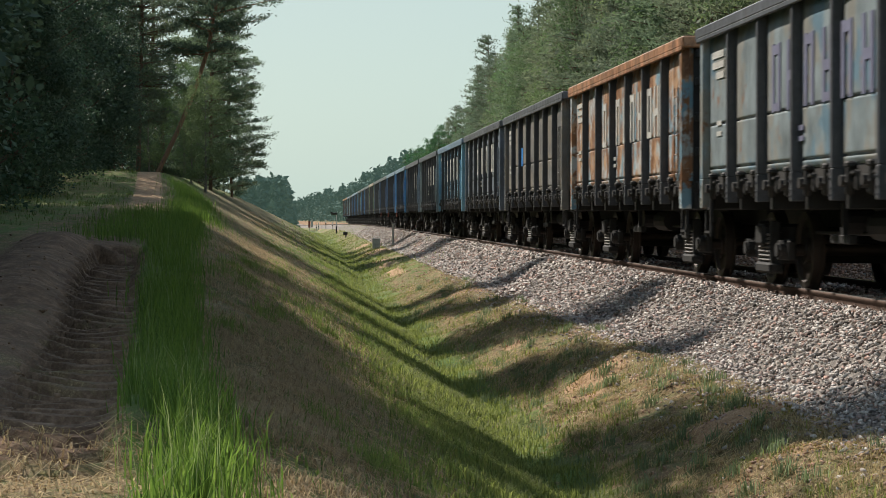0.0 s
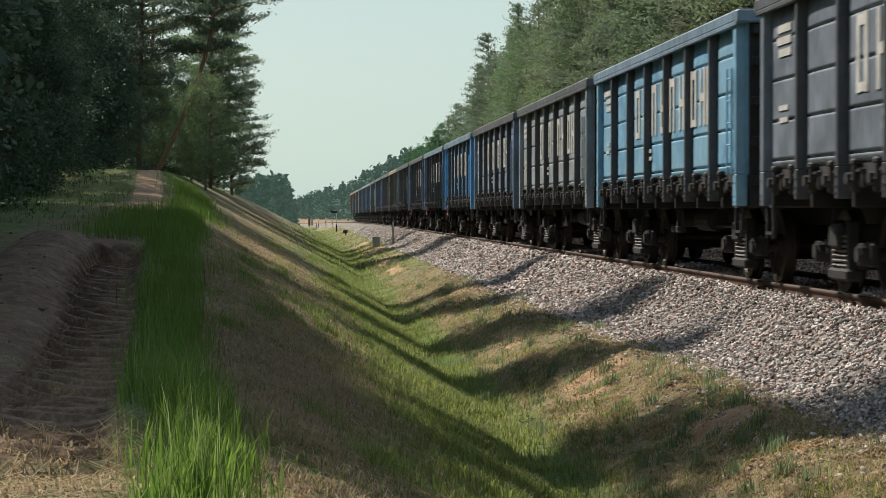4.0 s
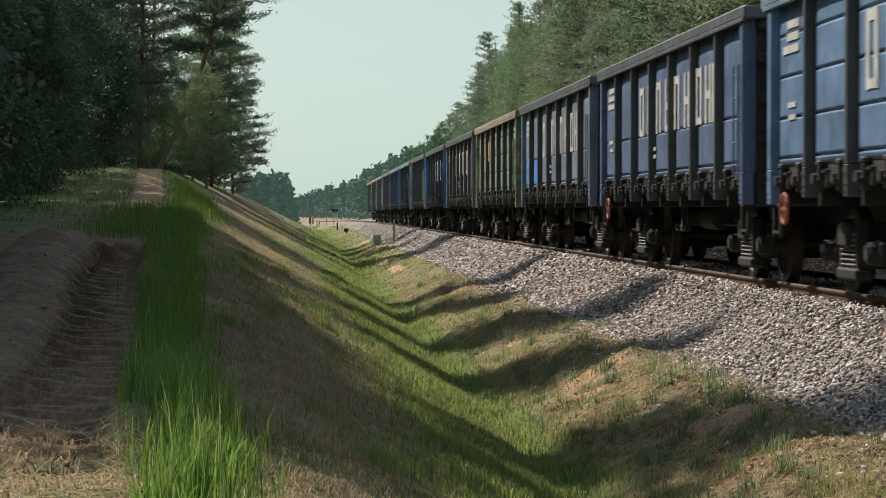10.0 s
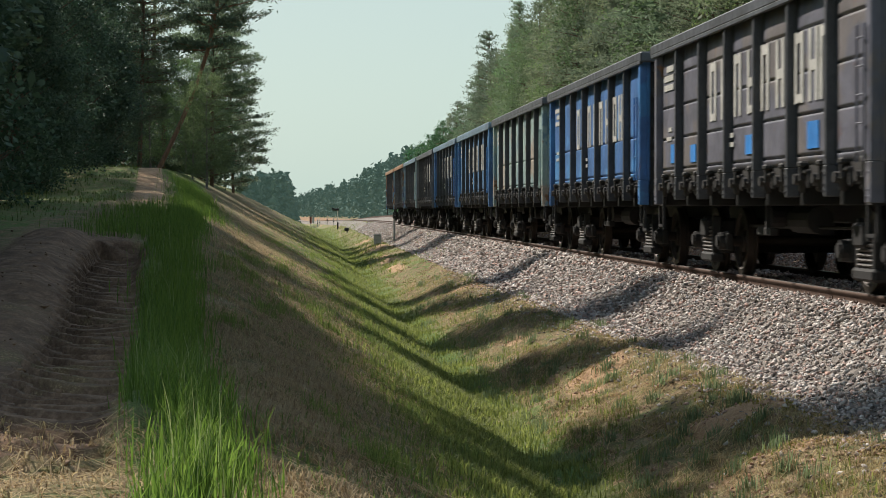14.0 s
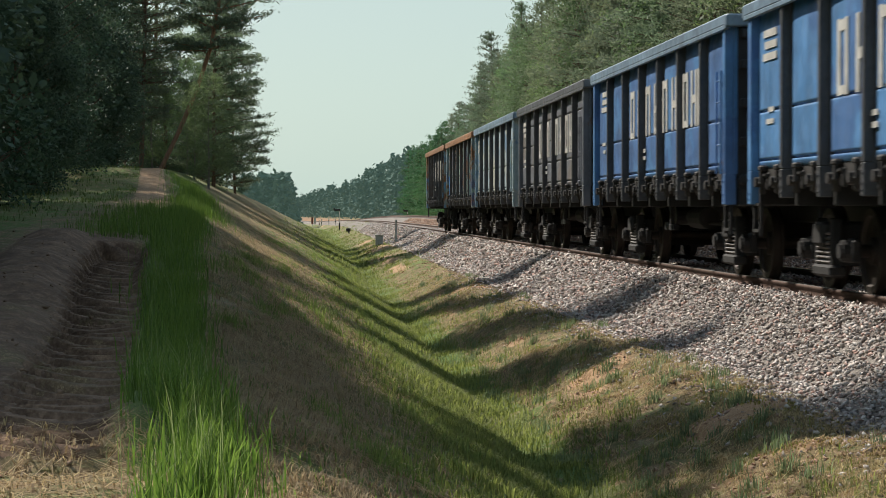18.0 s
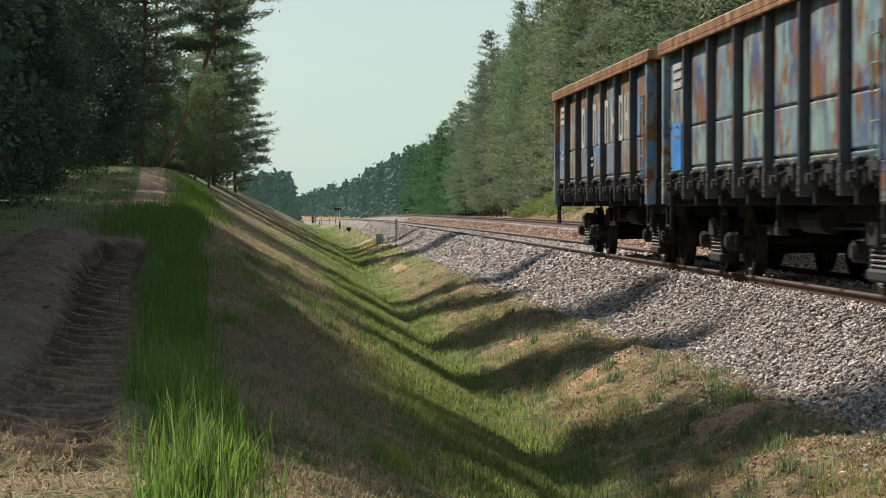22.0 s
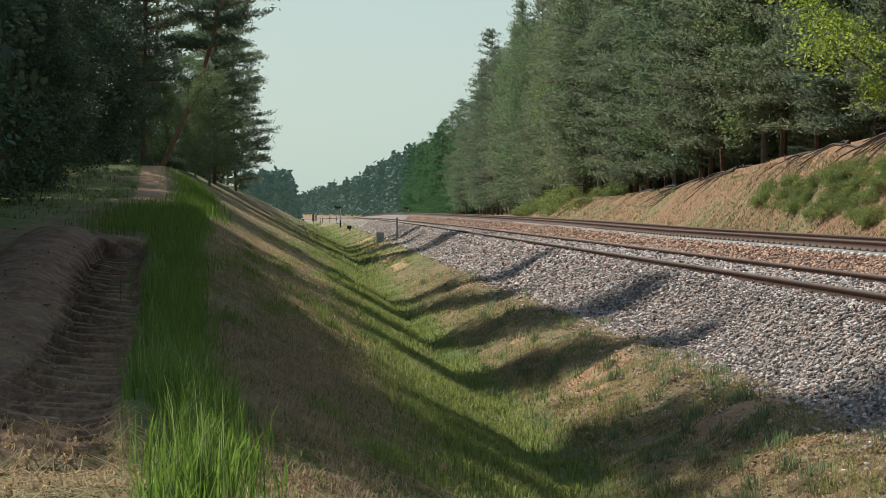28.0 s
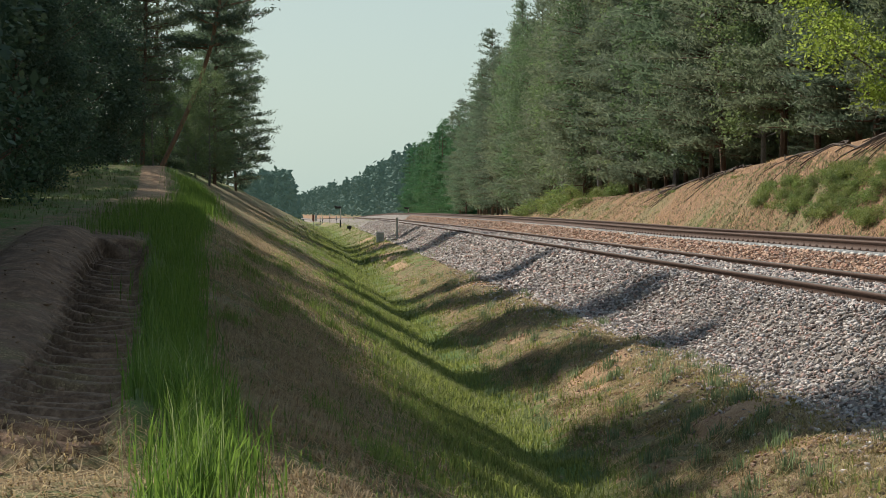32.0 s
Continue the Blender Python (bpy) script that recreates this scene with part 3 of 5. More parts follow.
def spring_mesh(side):
    """Three coil springs of a bogie's spring nest."""
    bm = bmesh.new()
    for y in (-0.21, 0.0, 0.21):
        turns, seg, r, wire = 7, 10, 0.085, 0.018
        rings = []
        for i in range(turns * seg + 1):
            a, z = 2 * math.pi * i / seg, 0.31 + 0.38 * i / (turns * seg)
            rings.append([bm.verts.new((side * 1.03 + (r + wire * math.cos(q)) * math.cos(a), y + (r + wire * math.cos(q)) * math.sin(a), z + wire * math.sin(q)))
                          for q in (0, math.pi / 2, math.pi, 3 * math.pi / 2)])
        for a, b in zip(rings, rings[1:]):
            for j in range(4):
                bm.faces.new((a[j], a[(j + 1) % 4], b[(j + 1) % 4], b[j]))
    bmesh.ops.recalc_face_normals(bm, faces=bm.faces)
    return as_mesh("spring_nest", bm, M_SPRING)


def wagon_parts():
    """The meshes that all wagons share."""
    s = {}
    base = paint_material("unused_coat", (0.2, 0.2, 0.2))
    for side in (-1, 1):
        s["panel_one", side] = panel_mesh("side_panel", [0.05, 0.36], side, base)
        s["panel_four", side] = panel_mesh("side_panel", [0.05, 0.29, 0.54, 0.79], side, base)
        s["post", side] = post_mesh(side, 0.11, base)
        s["corner", side] = post_mesh(side, 0.20, base)
        s["latch", side], s["hatch", side] = latch_mesh(side), hatch_mesh(side)
        s["frame", side], s["spring", side] = side_frame_mesh(side), spring_mesh(side)
        bm = bmesh.new()
        box(bm, *sorted((side * 1.41, side * 1.60)), -HALF_BODY, HALF_BODY, 3.32, 3.47, 0.02)
        box(bm, *sorted((side * 1.55, side * 1.60)), -HALF_BODY, HALF_BODY, 3.27, 3.33, 0.008)
        s["coping", side] = as_mesh("coping", bm, base)
        bm = bmesh.new()
        box(bm, *sorted((side * 1.28, side * 1.42)), -HALF_BODY, HALF_BODY, 1.20, 1.34, 0.01)
        s["sill", side] = as_mesh("side_sill", bm, M_DARK)
        bm = bmesh.new()
        for d in (-0.17, 0.17):
            box(bm, *sorted((side * 1.46, side * 1.50)), d - 0.02, d + 0.02, 0.62, 1.30)
        for z in (0.66, 0.98):
            box(bm, *sorted((side * 1.45, side * 1.51)), -0.17, 0.17, z, z + 0.035)
        s["step", side] = as_mesh("footstep", bm, M_UNDER)
        bm = bmesh.new()
        for d in (-0.14, 0.14):
            box(bm, *sorted((side * 1.585, side * 1.61)), d - 0.012, d + 0.012, 1.40, 2.75)
        for i in range(5):
            tube(bm, (side * 1.60, -0.14, 1.5 + 0.28 * i), (side * 1.60, 0.14, 1.5 + 0.28 * i), 0.011, sides=5)
        s["ladder", side] = as_mesh("ladder", bm, base)
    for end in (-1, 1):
        # end wall and ribs are black: the ends' shade is put into the colour
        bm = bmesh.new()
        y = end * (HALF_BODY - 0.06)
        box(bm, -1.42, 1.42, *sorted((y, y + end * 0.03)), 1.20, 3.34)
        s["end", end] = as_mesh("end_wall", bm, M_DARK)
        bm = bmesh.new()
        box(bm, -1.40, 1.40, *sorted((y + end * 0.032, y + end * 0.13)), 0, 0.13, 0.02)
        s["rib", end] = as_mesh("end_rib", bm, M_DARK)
        bm = bmesh.new()
        box(bm, -1.60, 1.60, *sorted((end * (HALF_BODY - 0.08), end * (HALF_BODY + 0.09))), 3.30, 3.465, 0.02)
        s["end_coping", end] = as_mesh("end_coping", bm, base)
        bm = bmesh.new()
        box(bm, -0.11, 0.11, *sorted((end * (HALF_BODY + 0.02), end * (PITCH_W / 2 - 0.16))), 0.94, 1.16, 0.03)
        box(bm, -0.17, 0.20, *sorted((end * (PITCH_W / 2 - 0.30), end * (PITCH_W / 2 + 0.03))), 0.90, 1.22, 0.05)
        tube(bm, (0.34, end * HALF_BODY, 1.0), (0.30, end * (PITCH_W / 2 - 0.1), 0.62), 0.025, sides=6)
        s["coupler", end] = as_mesh("coupler", bm, M_UNDER)
        bm = bmesh.new()
        box(bm, -1.40, 1.40, *sorted((end * (HALF_BODY - 0.25), end * (HALF_BODY + 0.02))), 0.98, 1.22, 0.02)
        s["headstock", end] = as_mesh("headstock", bm, M_DARK)
    bm = bmesh.new()
    box(bm, -0.36, 0.36, -HALF_BODY, HALF_BODY, 0.76, 1.14, 0.02)
    s["underframe"] = as_mesh("centre_sill", bm, M_DARK)
    bm = bmesh.new()
    box(bm, -1.38, 1.38, -0.07, 0.07, 0.98, 1.22, 0.01)
    s["bearer"] = as_mesh("cross_bearer", bm, M_DARK)
    bm = bmesh.new()
    tube(bm, (-0.75, -1.0, 0.80), (-0.75, 0.1, 0.80), 0.17, sides=12)
    tube(bm, (-0.95, 0.9, 0.83), (-0.62, 0.9, 0.83), 0.15, sides=12)
    tube(bm, (-0.75, -3.2, 0.72), (-0.75, 3.2, 0.70), 0.022, sides=6)
    box(bm, -1.15, -1.05, -0.05, 0.75, 0.60, 0.70, 0.01)
    box(bm, -1.14, -1.08, 0.25, 0.33, 0.60, 1.05)
    s["brake_gear"] = as_mesh("brake_gear", bm, M_UNDER)
    bm = bmesh.new()
    box(bm, -1.18, 1.18, -0.22, 0.22, 0.52, 0.80, 0.04)
    tube(bm, (0, 0, 0.78), (0, 0, 0.90), 0.22, sides=12)
    for y in (-0.42, 0.42):
        box(bm, -1.0, 1.0, y - 0.04, y + 0.04, 0.30, 0.42, 0.01)
    s["bogie"] = as_mesh("bogie", bm, M_UNDER)
    s["wheelset"] = wheelset_mesh()
    bm = bmesh.new()
    ring = bmesh.ops.create_circle(bm, segments=16, radius=0.20)["verts"]
    for i in range(16):
        a, b = 2 * math.pi * i / 16, 2 * math.pi * (i + 1) / 16
        tube(bm, (-1.50, 0.17 * math.cos(a), 0.17 * math.sin(a)), (-1.50, 0.17 * math.cos(b), 0.17 * math.sin(b)), 0.024, sides=6)
    bmesh.ops.delete(bm, geom=ring, context="VERTS")
    box(bm, -1.51, -1.49, -0.17, 0.17, -0.02, 0.02)
    box(bm, -1.51, -1.49, -0.02, 0.02, -0.17, 0.17)
    s["brake_wheel"] = as_mesh("brake_wheel", bm, M_RED)
    return s


def bars_mesh(name, bars, material, side=-1):
    """Painted blocks on the side sheets: (y0, y1, z0, z1) each."""
    bm = bmesh.new()
    for y0, y1, z0, z1 in bars:
        box(bm, *sorted((side * 1.487, side * 1.500)), y0, y1, z0, z1)
    return as_mesh(name, bm, material)


SHARED = wagon_parts()
WAGONS = []
WHEELS = []


def recolour(ob, mat):
    ob.material_slots[0].link = "OBJECT"
    ob.material_slots[0].material = mat


def wagon(label, coat, coping, style, letters=None, patches=(), red_wheel=False):
    """One open goods wagon; wheels and bogies are its parts. Its own space has the rail heads at z 0."""
    w = tagged(new("gondola_wagon"), label, "wagon", "goods train wagons")
    q = random.Random(len(WAGONS) * 7 + 3)
    for side in (-1, 1):
        for i in range(PANELS):
            y = (EDGE_Y[i] + EDGE_Y[i + 1]) / 2
            p = put("side_panel", SHARED["panel_one" if style == 1 else "panel_four", side], w, Matrix.Translation((0, y, 0)))
            recolour(p, coat)
            put("hatch_latch", SHARED["latch", side], w, Matrix.Translation((0, y, 0)))
            put("floor_hatch", SHARED["hatch", side], w, Matrix.Translation((0, y, 0)))
        for i, y in enumerate(EDGE_Y):
            ends = i in (0, PANELS)
            p = put("corner_post" if ends else "post", SHARED["corner" if ends else "post", side], w,
                    Matrix.Translation((0, y * (0.988 if ends else 1), 0)))
            recolour(p, coat if ends else M_POST)
        recolour(put("coping", SHARED["coping", side], w), coping)
        put("side_sill", SHARED["sill", side], w)
        for y in (-1, 1):
            put("footstep", SHARED["step", side], w, Matrix.Translation((0, y * (HALF_BODY - 0.35), 0)))
        lad = put("ladder", SHARED["ladder", side], w, Matrix.Translation((0, -HALF_BODY + 0.42, 0)))
        recolour(lad, coat)
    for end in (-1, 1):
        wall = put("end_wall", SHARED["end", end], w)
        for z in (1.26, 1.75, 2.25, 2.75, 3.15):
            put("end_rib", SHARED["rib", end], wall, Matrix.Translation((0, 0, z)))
        recolour(put("end_coping", SHARED["end_coping", end], w), coping)
        put("coupler", SHARED["coupler", end], w)
        put("headstock", SHARED["headstock", end], w)
        b = put("bogie", SHARED["bogie"], w, Matrix.Translation((0, end * PIVOT, 0)))
        for side in (-1, 1):
            put("side_frame", SHARED["frame", side], b)
            put("spring_nest", SHARED["spring", side], b)
        for ax in (-AXLE, AXLE):
            WHEELS.append((put("wheelset", SHARED["wheelset"], b), ax))
    put("centre_sill", SHARED["underframe"], w)
    for y in EDGE_Y[1:-1]:
        put("cross_bearer", SHARED["bearer"], w, Matrix.Translation((0, y, 0)))
    put("brake_gear", SHARED["brake_gear"], w)
    if red_wheel:
        put("brake_wheel", SHARED["brake_wheel"], w, Matrix.Translation((0, HALF_BODY - 0.75, 0.95)))
    if letters:
        for n in range(9):
            y, h, z = 1.95 - n * 0.80, 0.80, 2.12
            near_post = min(EDGE_Y, key=lambda e: abs(y - e))
            if abs(y - near_post) < 0.29:
                y = near_post + math.copysign(0.31, y - near_post)
            bars = [(y - 0.21, y - 0.09, z, z + h), (y + 0.09, y + 0.21, z, z + h)]
            bars.append((y - 0.09, y + 0.09, z + h * (0.42 if n % 2 else 0.84), z + h * (0.56 if n % 2 else 0.98)))
            if n % 3 == 0:
                bars.append((y - 0.09, y + 0.09, z + 0.01, z + h * 0.13))
            put("painted_letter", bars_mesh("painted_letter", bars, letters), w)
        for z in (1.86, 1.74):
            put("stencil", bars_mesh("stencil", [(0.6, 1.2, z, z + 0.06)], letters), w)
    for z in (3.0, 2.86, 2.72):
        put("stencil", bars_mesh("stencil", [(5.0, 5.5 + 0.3 * q.random(), z, z + 0.09)], M_WHITE), w)
    for z in (2.1, 1.96):
        put("stencil", bars_mesh("stencil", [(5.15, 5.4 + 0.2 * q.random(), z, z + 0.06)], M_WHITE), w)
    for y0, y1, z0, z1, mat in patches:
        put("painted_patch", bars_mesh("painted_patch", [(y0, y1, z0, z1)], mat), w)
    WAGONS.append(w)
    return w


def coat(name, base, second=None, patch=0.5, rust=0.2, dirt=0.35, third=None, size=0.9):
    lift = lambda c: [min(0.8, x * 1.5) for x in c] if c else None
    return paint_material(name, lift(base), lift(second), patch, rust, dirt + 0.15, lift(third), size)


ORANGE_RUST = coat("rusty_orange_coping", (0.34, 0.17, 0.09), None, 0.5, 0.7, 0.3)
SOOT_COPING = coat("sooty_coping", (0.07, 0.075, 0.085), None, 0.5, 0.2, 0.4)
BLUE_COPING = coat("blue_grey_coping", (0.13, 0.19, 0.25), None, 0.5, 0.15, 0.4)
CREAM_COPING = coat("cream_coping", (0.26, 0.22, 0.17), None, 0.5, 0.5, 0.3)
BRIGHT = coat("bright_blue_patch", (0.04, 0.2, 0.6), None, 0.5, 0.05, 0.1)
ORANGE = coat("orange_rust_patch", (0.42, 0.22, 0.11), None, 0.5, 0.5, 0.1)
LETTER = M_WHITE
FADED = plain("faded_violet_letters", (0.17, 0.17, 0.25), 0.6, 0, 0.3, 4)
# from the last wagon forwards
wagon("light blue gondola wagon with flaking orange rust", coat("blue_rusted", (0.10, 0.22, 0.38), (0.20, 0.24, 0.26), 0.5, 0.62, 0.2, (0.24, 0.17, 0.12)), ORANGE_RUST, 1, LETTER)
wagon("blue-grey rusted gondola wagon with paint patches", coat("bluegrey_rusted", (0.15, 0.21, 0.25), (0.075, 0.10, 0.19), 0.53, 0.58, 0.2, (0.2, 0.3, 0.27), 1.2), ORANGE_RUST, 1, None,
      [(5.0, 5.75, 1.5, 2.2, BRIGHT)])
wagon("pale grey-blue gondola wagon with cream patches", coat("pale_greyblue", (0.25, 0.32, 0.35), (0.36, 0.37, 0.32), 0.53, 0.25, 0.2, (0.12, 0.2, 0.3)), BLUE_COPING, 1)
wagon("dark grey gondola wagon with white lettering", coat("dark_grey", (0.105, 0.112, 0.13), (0.14, 0.125, 0.115), 0.56, 0.18, 0.2), SOOT_COPING, 4, LETTER)
wagon("blue gondola wagon with white lettering", coat("strong_blue", (0.05, 0.115, 0.26), (0.06, 0.16, 0.33), 0.5, 0.15, 0.25), BLUE_COPING, 1, LETTER)
wagon("bright blue gondola wagon with white lettering", coat("bright_blue", (0.065, 0.17, 0.34), (0.05, 0.12, 0.27), 0.53, 0.15, 0.2), BLUE_COPING, 1, LETTER)
wagon("pale green gondola wagon with brown stains", coat("pale_green", (0.25, 0.33, 0.31), (0.33, 0.28, 0.23), 0.55, 0.3, 0.2, (0.14, 0.22, 0.26)), SOOT_COPING, 1)
wagon("bright blue gondola wagon with white lettering", coat("ultramarine", (0.05, 0.13, 0.31), (0.06, 0.2, 0.42), 0.56, 0.15, 0.25), SOOT_COPING, 1, LETTER)
wagon("dark grey gondola wagon with white lettering", coat("slate_grey", (0.108, 0.106, 0.13), (0.135, 0.12, 0.12), 0.54, 0.2, 0.2), SOOT_COPING, 4, LETTER,
      [(4.9, 5.2, 1.62, 1.9, BRIGHT), (3.2, 3.6, 1.6, 1.85, BRIGHT), (0.9, 1.2, 1.6, 1.88, BRIGHT), (-0.6, -0.15, 1.62, 1.86, BRIGHT), (-3.9, -3.4, 1.6, 1.9, BRIGHT)])
wagon("mottled green gondola wagon with brown and pale patches", coat("mottled_green", (0.075, 0.16, 0.085), (0.22, 0.26, 0.19), 0.49, 0.34, 0.25, (0.17, 0.135, 0.095), 2.4), CREAM_COPING, 4, None,
      [(2.2, 2.75, 2.35, 2.95, ORANGE)])
wagon("grey-blue gondola wagon with white lettering and blue patches", coat("grey_blue", (0.13, 0.16, 0.21), None, 0.5, 0.15, 0.25), SOOT_COPING, 1, LETTER,
      [(5.1, 5.6, 1.55, 2.1, BRIGHT), (3.3, 3.9, 1.55, 2.1, BRIGHT)])
wagon("navy blue gondola wagon with white lettering", coat("navy_blue", (0.075, 0.11, 0.19), None, 0.5, 0.12, 0.25), SOOT_COPING, 1, LETTER, (), True)
wagon("mid blue gondola wagon with white lettering", coat("mid_blue", (0.085, 0.145, 0.24), None, 0.5, 0.15, 0.25), BLUE_COPING, 4, LETTER, (), True)
wagon("sky blue gondola wagon with faint lettering", coat("sky_blue", (0.075, 0.23, 0.46), (0.10, 0.28, 0.5), 0.5, 0.1, 0.1), BLUE_COPING, 1, LETTER, (), True)
wagon("blue-grey gondola wagon with white lettering", coat("faded_blue_grey", (0.13, 0.175, 0.24), None, 0.5, 0.15, 0.25), SOOT_COPING, 4, LETTER)
wagon("faded grey gondola wagon with pale lettering", coat("faded_grey", (0.20, 0.235, 0.26), (0.24, 0.24, 0.22), 0.56, 0.15, 0.2), SOOT_COPING, 4, LETTER)
wagon("light blue gondola wagon with worn lettering", coat("light_blue", (0.12, 0.26, 0.38), (0.16, 0.30, 0.4), 0.5, 0.2, 0.15), BLUE_COPING, 4, LETTER)
wagon("dark blue-grey gondola wagon with pale lettering", coat("dark_blue_grey", (0.115, 0.135, 0.165), None, 0.5, 0.15, 0.25), SOOT_COPING, 4, LETTER)
wagon("grey-brown gondola wagon with blue patches", coat("grey_brown", (0.135, 0.13, 0.125), (0.17, 0.15, 0.125), 0.52, 0.25, 0.2), SOOT_COPING, 1, None, [(2.3, 2.75, 2.1, 2.55, BRIGHT)])
wagon("pale blue gondola wagon with heavy orange rust", coat("rust_orange", (0.34, 0.36, 0.36), (0.36, 0.22, 0.13), 0.48, 0.66, 0.1, (0.14, 0.24, 0.3), 1.1), ORANGE_RUST, 1, LETTER)
wagon("whitish blue gondola wagon with worn lettering", coat("whitish_blue", (0.165, 0.195, 0.205), (0.10, 0.165, 0.21), 0.52, 0.3, 0.25, (0.19, 0.185, 0.165)), SOOT_COPING, 1, FADED)

# ---------------------------------------------------------------- ballast, sleepers


def scatter_mesh(name, shapes, at, size, material, rng, flat=0.75):
    """Many copies of small shapes, turned at random and joined into one mesh."""
    verts, faces, base = [], [], 0
    kinds = rng.integers(0, len(shapes), len(at))
    for k, (sv, sf) in enumerate(shapes):
        sel = np.nonzero(kinds == k)[0]
        if not len(sel):
            continue
        q = rng.normal(size=(len(sel), 4))
        q /= np.linalg.norm(q, axis=1)[:, None]
        w, x, y, z = q.T
        R = np.stack([1 - 2 * (y * y + z * z), 2 * (x * y - z * w), 2 * (x * z + y * w), 2 * (x * y + z * w), 1 - 2 * (x * x + z * z), 2 * (y * z - x * w),
                      2 * (x * z - y * w), 2 * (y * z + x * w), 1 - 2 * (x * x + y * y)], -1).reshape(-1, 3, 3)
        v = np.einsum("nij,vj->nvi", R, sv) * size[sel][:, None, None]
        v[:, :, 2] *= flat
        v += at[sel][:, None, :]
        f = sf[None] + (base + np.arange(len(sel)) * len(sv))[:, None, None]
        verts.append(v.reshape(-1, 3))
        faces.append(f.reshape(-1, sf.shape[1]))
        base += len(sel) * len(sv)
    me = mesh_from(name, np.concatenate(verts), np.concatenate(faces))
    me.materials.append(material)
    return me


def stone_shapes(rng, count=6):
    """Broken stones: a rough seven-cornered hull of about ten triangles."""
    out = []
    for _ in range(count):
        bm = bmesh.new()
        for _ in range(7):
            p = rng.normal(size=3)
            p = p / np.linalg.norm(p) * (1.1, 0.72, 0.5) * rng.uniform(0.8, 1.15)
            bm.verts.new(p)
        bmesh.ops.convex_hull(bm, input=bm.verts[:])
        for v in [v for v in bm.verts if not v.link_faces]:
            bm.verts.remove(v)
        bmesh.ops.triangulate(bm, faces=bm.faces[:])
        bm.verts.ensure_lookup_table()
        bm.verts.index_update()
        out.append((np.array([v.co[:] for v in bm.verts]), np.array([[v.index for v in f.verts] for f in bm.faces])))
        bm.free()
    return out


rng = np.random.default_rng(5)
STONES = stone_shapes(rng)


def ballast(u0, u1, spans, material, label, size=0.74):
    pts, sizes = [], []
    for y0, y1, per in spans:
        n = int((y1 - y0) * (u1 - u0) * per)
        y, u = rng.uniform(y0, y1, n), rng.uniform(u0, u1, n)
        u = u[np.abs(np.abs(u) - 0.795) > 0.085]
        y = y[:len(u)]
        x = line(y) + u
        s = rng.uniform(0.7, 1.4, len(u)) * min(0.07, size / math.sqrt(per))
        pts.append(np.stack([x, y, land(x, y) + s * rng.uniform(0.1, 0.5, len(u))], -1))
        sizes.append(s)
    if u0 < -2:  # scattered stones rolled down the slope
        n = 2600
        y = rng.uniform(14, 60, n)
        x = line(y) - 2.65 - np.abs(rng.normal(0, 0.4, n))
        s = rng.uniform(0.02, 0.05, n)
        pts.append(np.stack([x, y, land(x, y) + s * 0.2], -1))
        sizes.append(s)
    me = scatter_mesh("ballast_stones", STONES, np.concatenate(pts), np.concatenate(sizes), material, rng)
    return tagged(new("ballast_stones", me), label, "ballast", kind="stuff")


ballast(-2.68, -0.86, [(14, 30, 400), (30, 46, 220), (46, 70, 120), (70, 110, 70), (110, 200, 34)], M_STONE, "coarse grey crushed-stone ballast along the near track")
ballast(-0.73, 0.73, [(20, 40, 170), (40, 70, 110), (70, 120, 50)], M_STONE, "grey crushed-stone ballast between the rails")
ballast(0.86, 2.72, [(22, 40, 230), (40, 60, 140), (60, 100, 80), (100, 200, 34)], M_STONE_WARM, "reddish crushed-stone ballast between the tracks")
ballast(2.72, 5.5, [(30, 60, 90), (60, 110, 45)], M_STONE_WARM, "reddish crushed stone between the far sleepers", 0.5)

n = 17000
y = 13 + 60 * rng.uniform(0, 1, n) ** 1.5
x = line(y) - 3.4 + rng.uniform(-0.9, 0.9, n)
keep = wobble(x, y, 0.5, 9.4) + 1.2 * cover(x, y)[:, 0] > 0.1
x, y = x[keep], y[keep]
s = (0.006 + 0.026 * rng.random(len(x)) ** 2.5) * (1 + 0.01 * y)
clods = scatter_mesh("soil_clods", STONES, np.stack([x, y, land(x, y) + s * 0.3], -1), s, M_STONE_WARM, rng)
tagged(new("soil_clods", clods), "brown soil clods and pebbles below the ballast", "clods", kind="stuff")
n = 1600
y = 9.5 + 23 * rng.random(n) ** 1.3
x = -1.15 - 0.064 * y + rng.uniform(-1.5, 0.9, n)
keep = wobble(x, y, 0.4, 2.7) + 0.5 * wobble(x, y, 0.15, 5.1) > 0.0
x, y = x[keep], y[keep]
s = (0.008 + 0.035 * rng.random(len(x)) ** 3)
path_clods = scatter_mesh("path_clods", STONES, np.stack([x, y, land(x, y) + s * 0.25], -1), s, M_CLOD, rng)
tagged(new("path_clods", path_clods), "loose brown soil clods on the churned path", "clods", kind="stuff")
bm = bmesh.new()
box(bm, -1.35, 1.35, -0.11, 0.11, -0.36, -0.205, 0.012)
SLEEPER_WOOD = as_mesh("sleeper", bm, M_TIE_WOOD)
bm = bmesh.new()
box(bm, -1.35, 1.35, -0.13, 0.13, -0.36, -0.182, 0.02)
SLEEPER_CONCRETE = as_mesh("sleeper", bm, M_CONCRETE)
bm = bmesh.new()
for sx in (-1, 1):
    for d in (-0.11, 0.11):
        for i in range(5):
            a, b = math.pi * i / 5, math.pi * (i + 1) / 5
            tube(bm, (sx * 0.795 + d, -0.05 * math.cos(a), -0.175 + 0.045 * math.sin(a)), (sx * 0.795 + d, -0.05 * math.cos(b), -0.175 + 0.045 * math.sin(b)), 0.013, sides=5)
CLIPS = as_mesh("rail_clip", bm, M_CLIP)
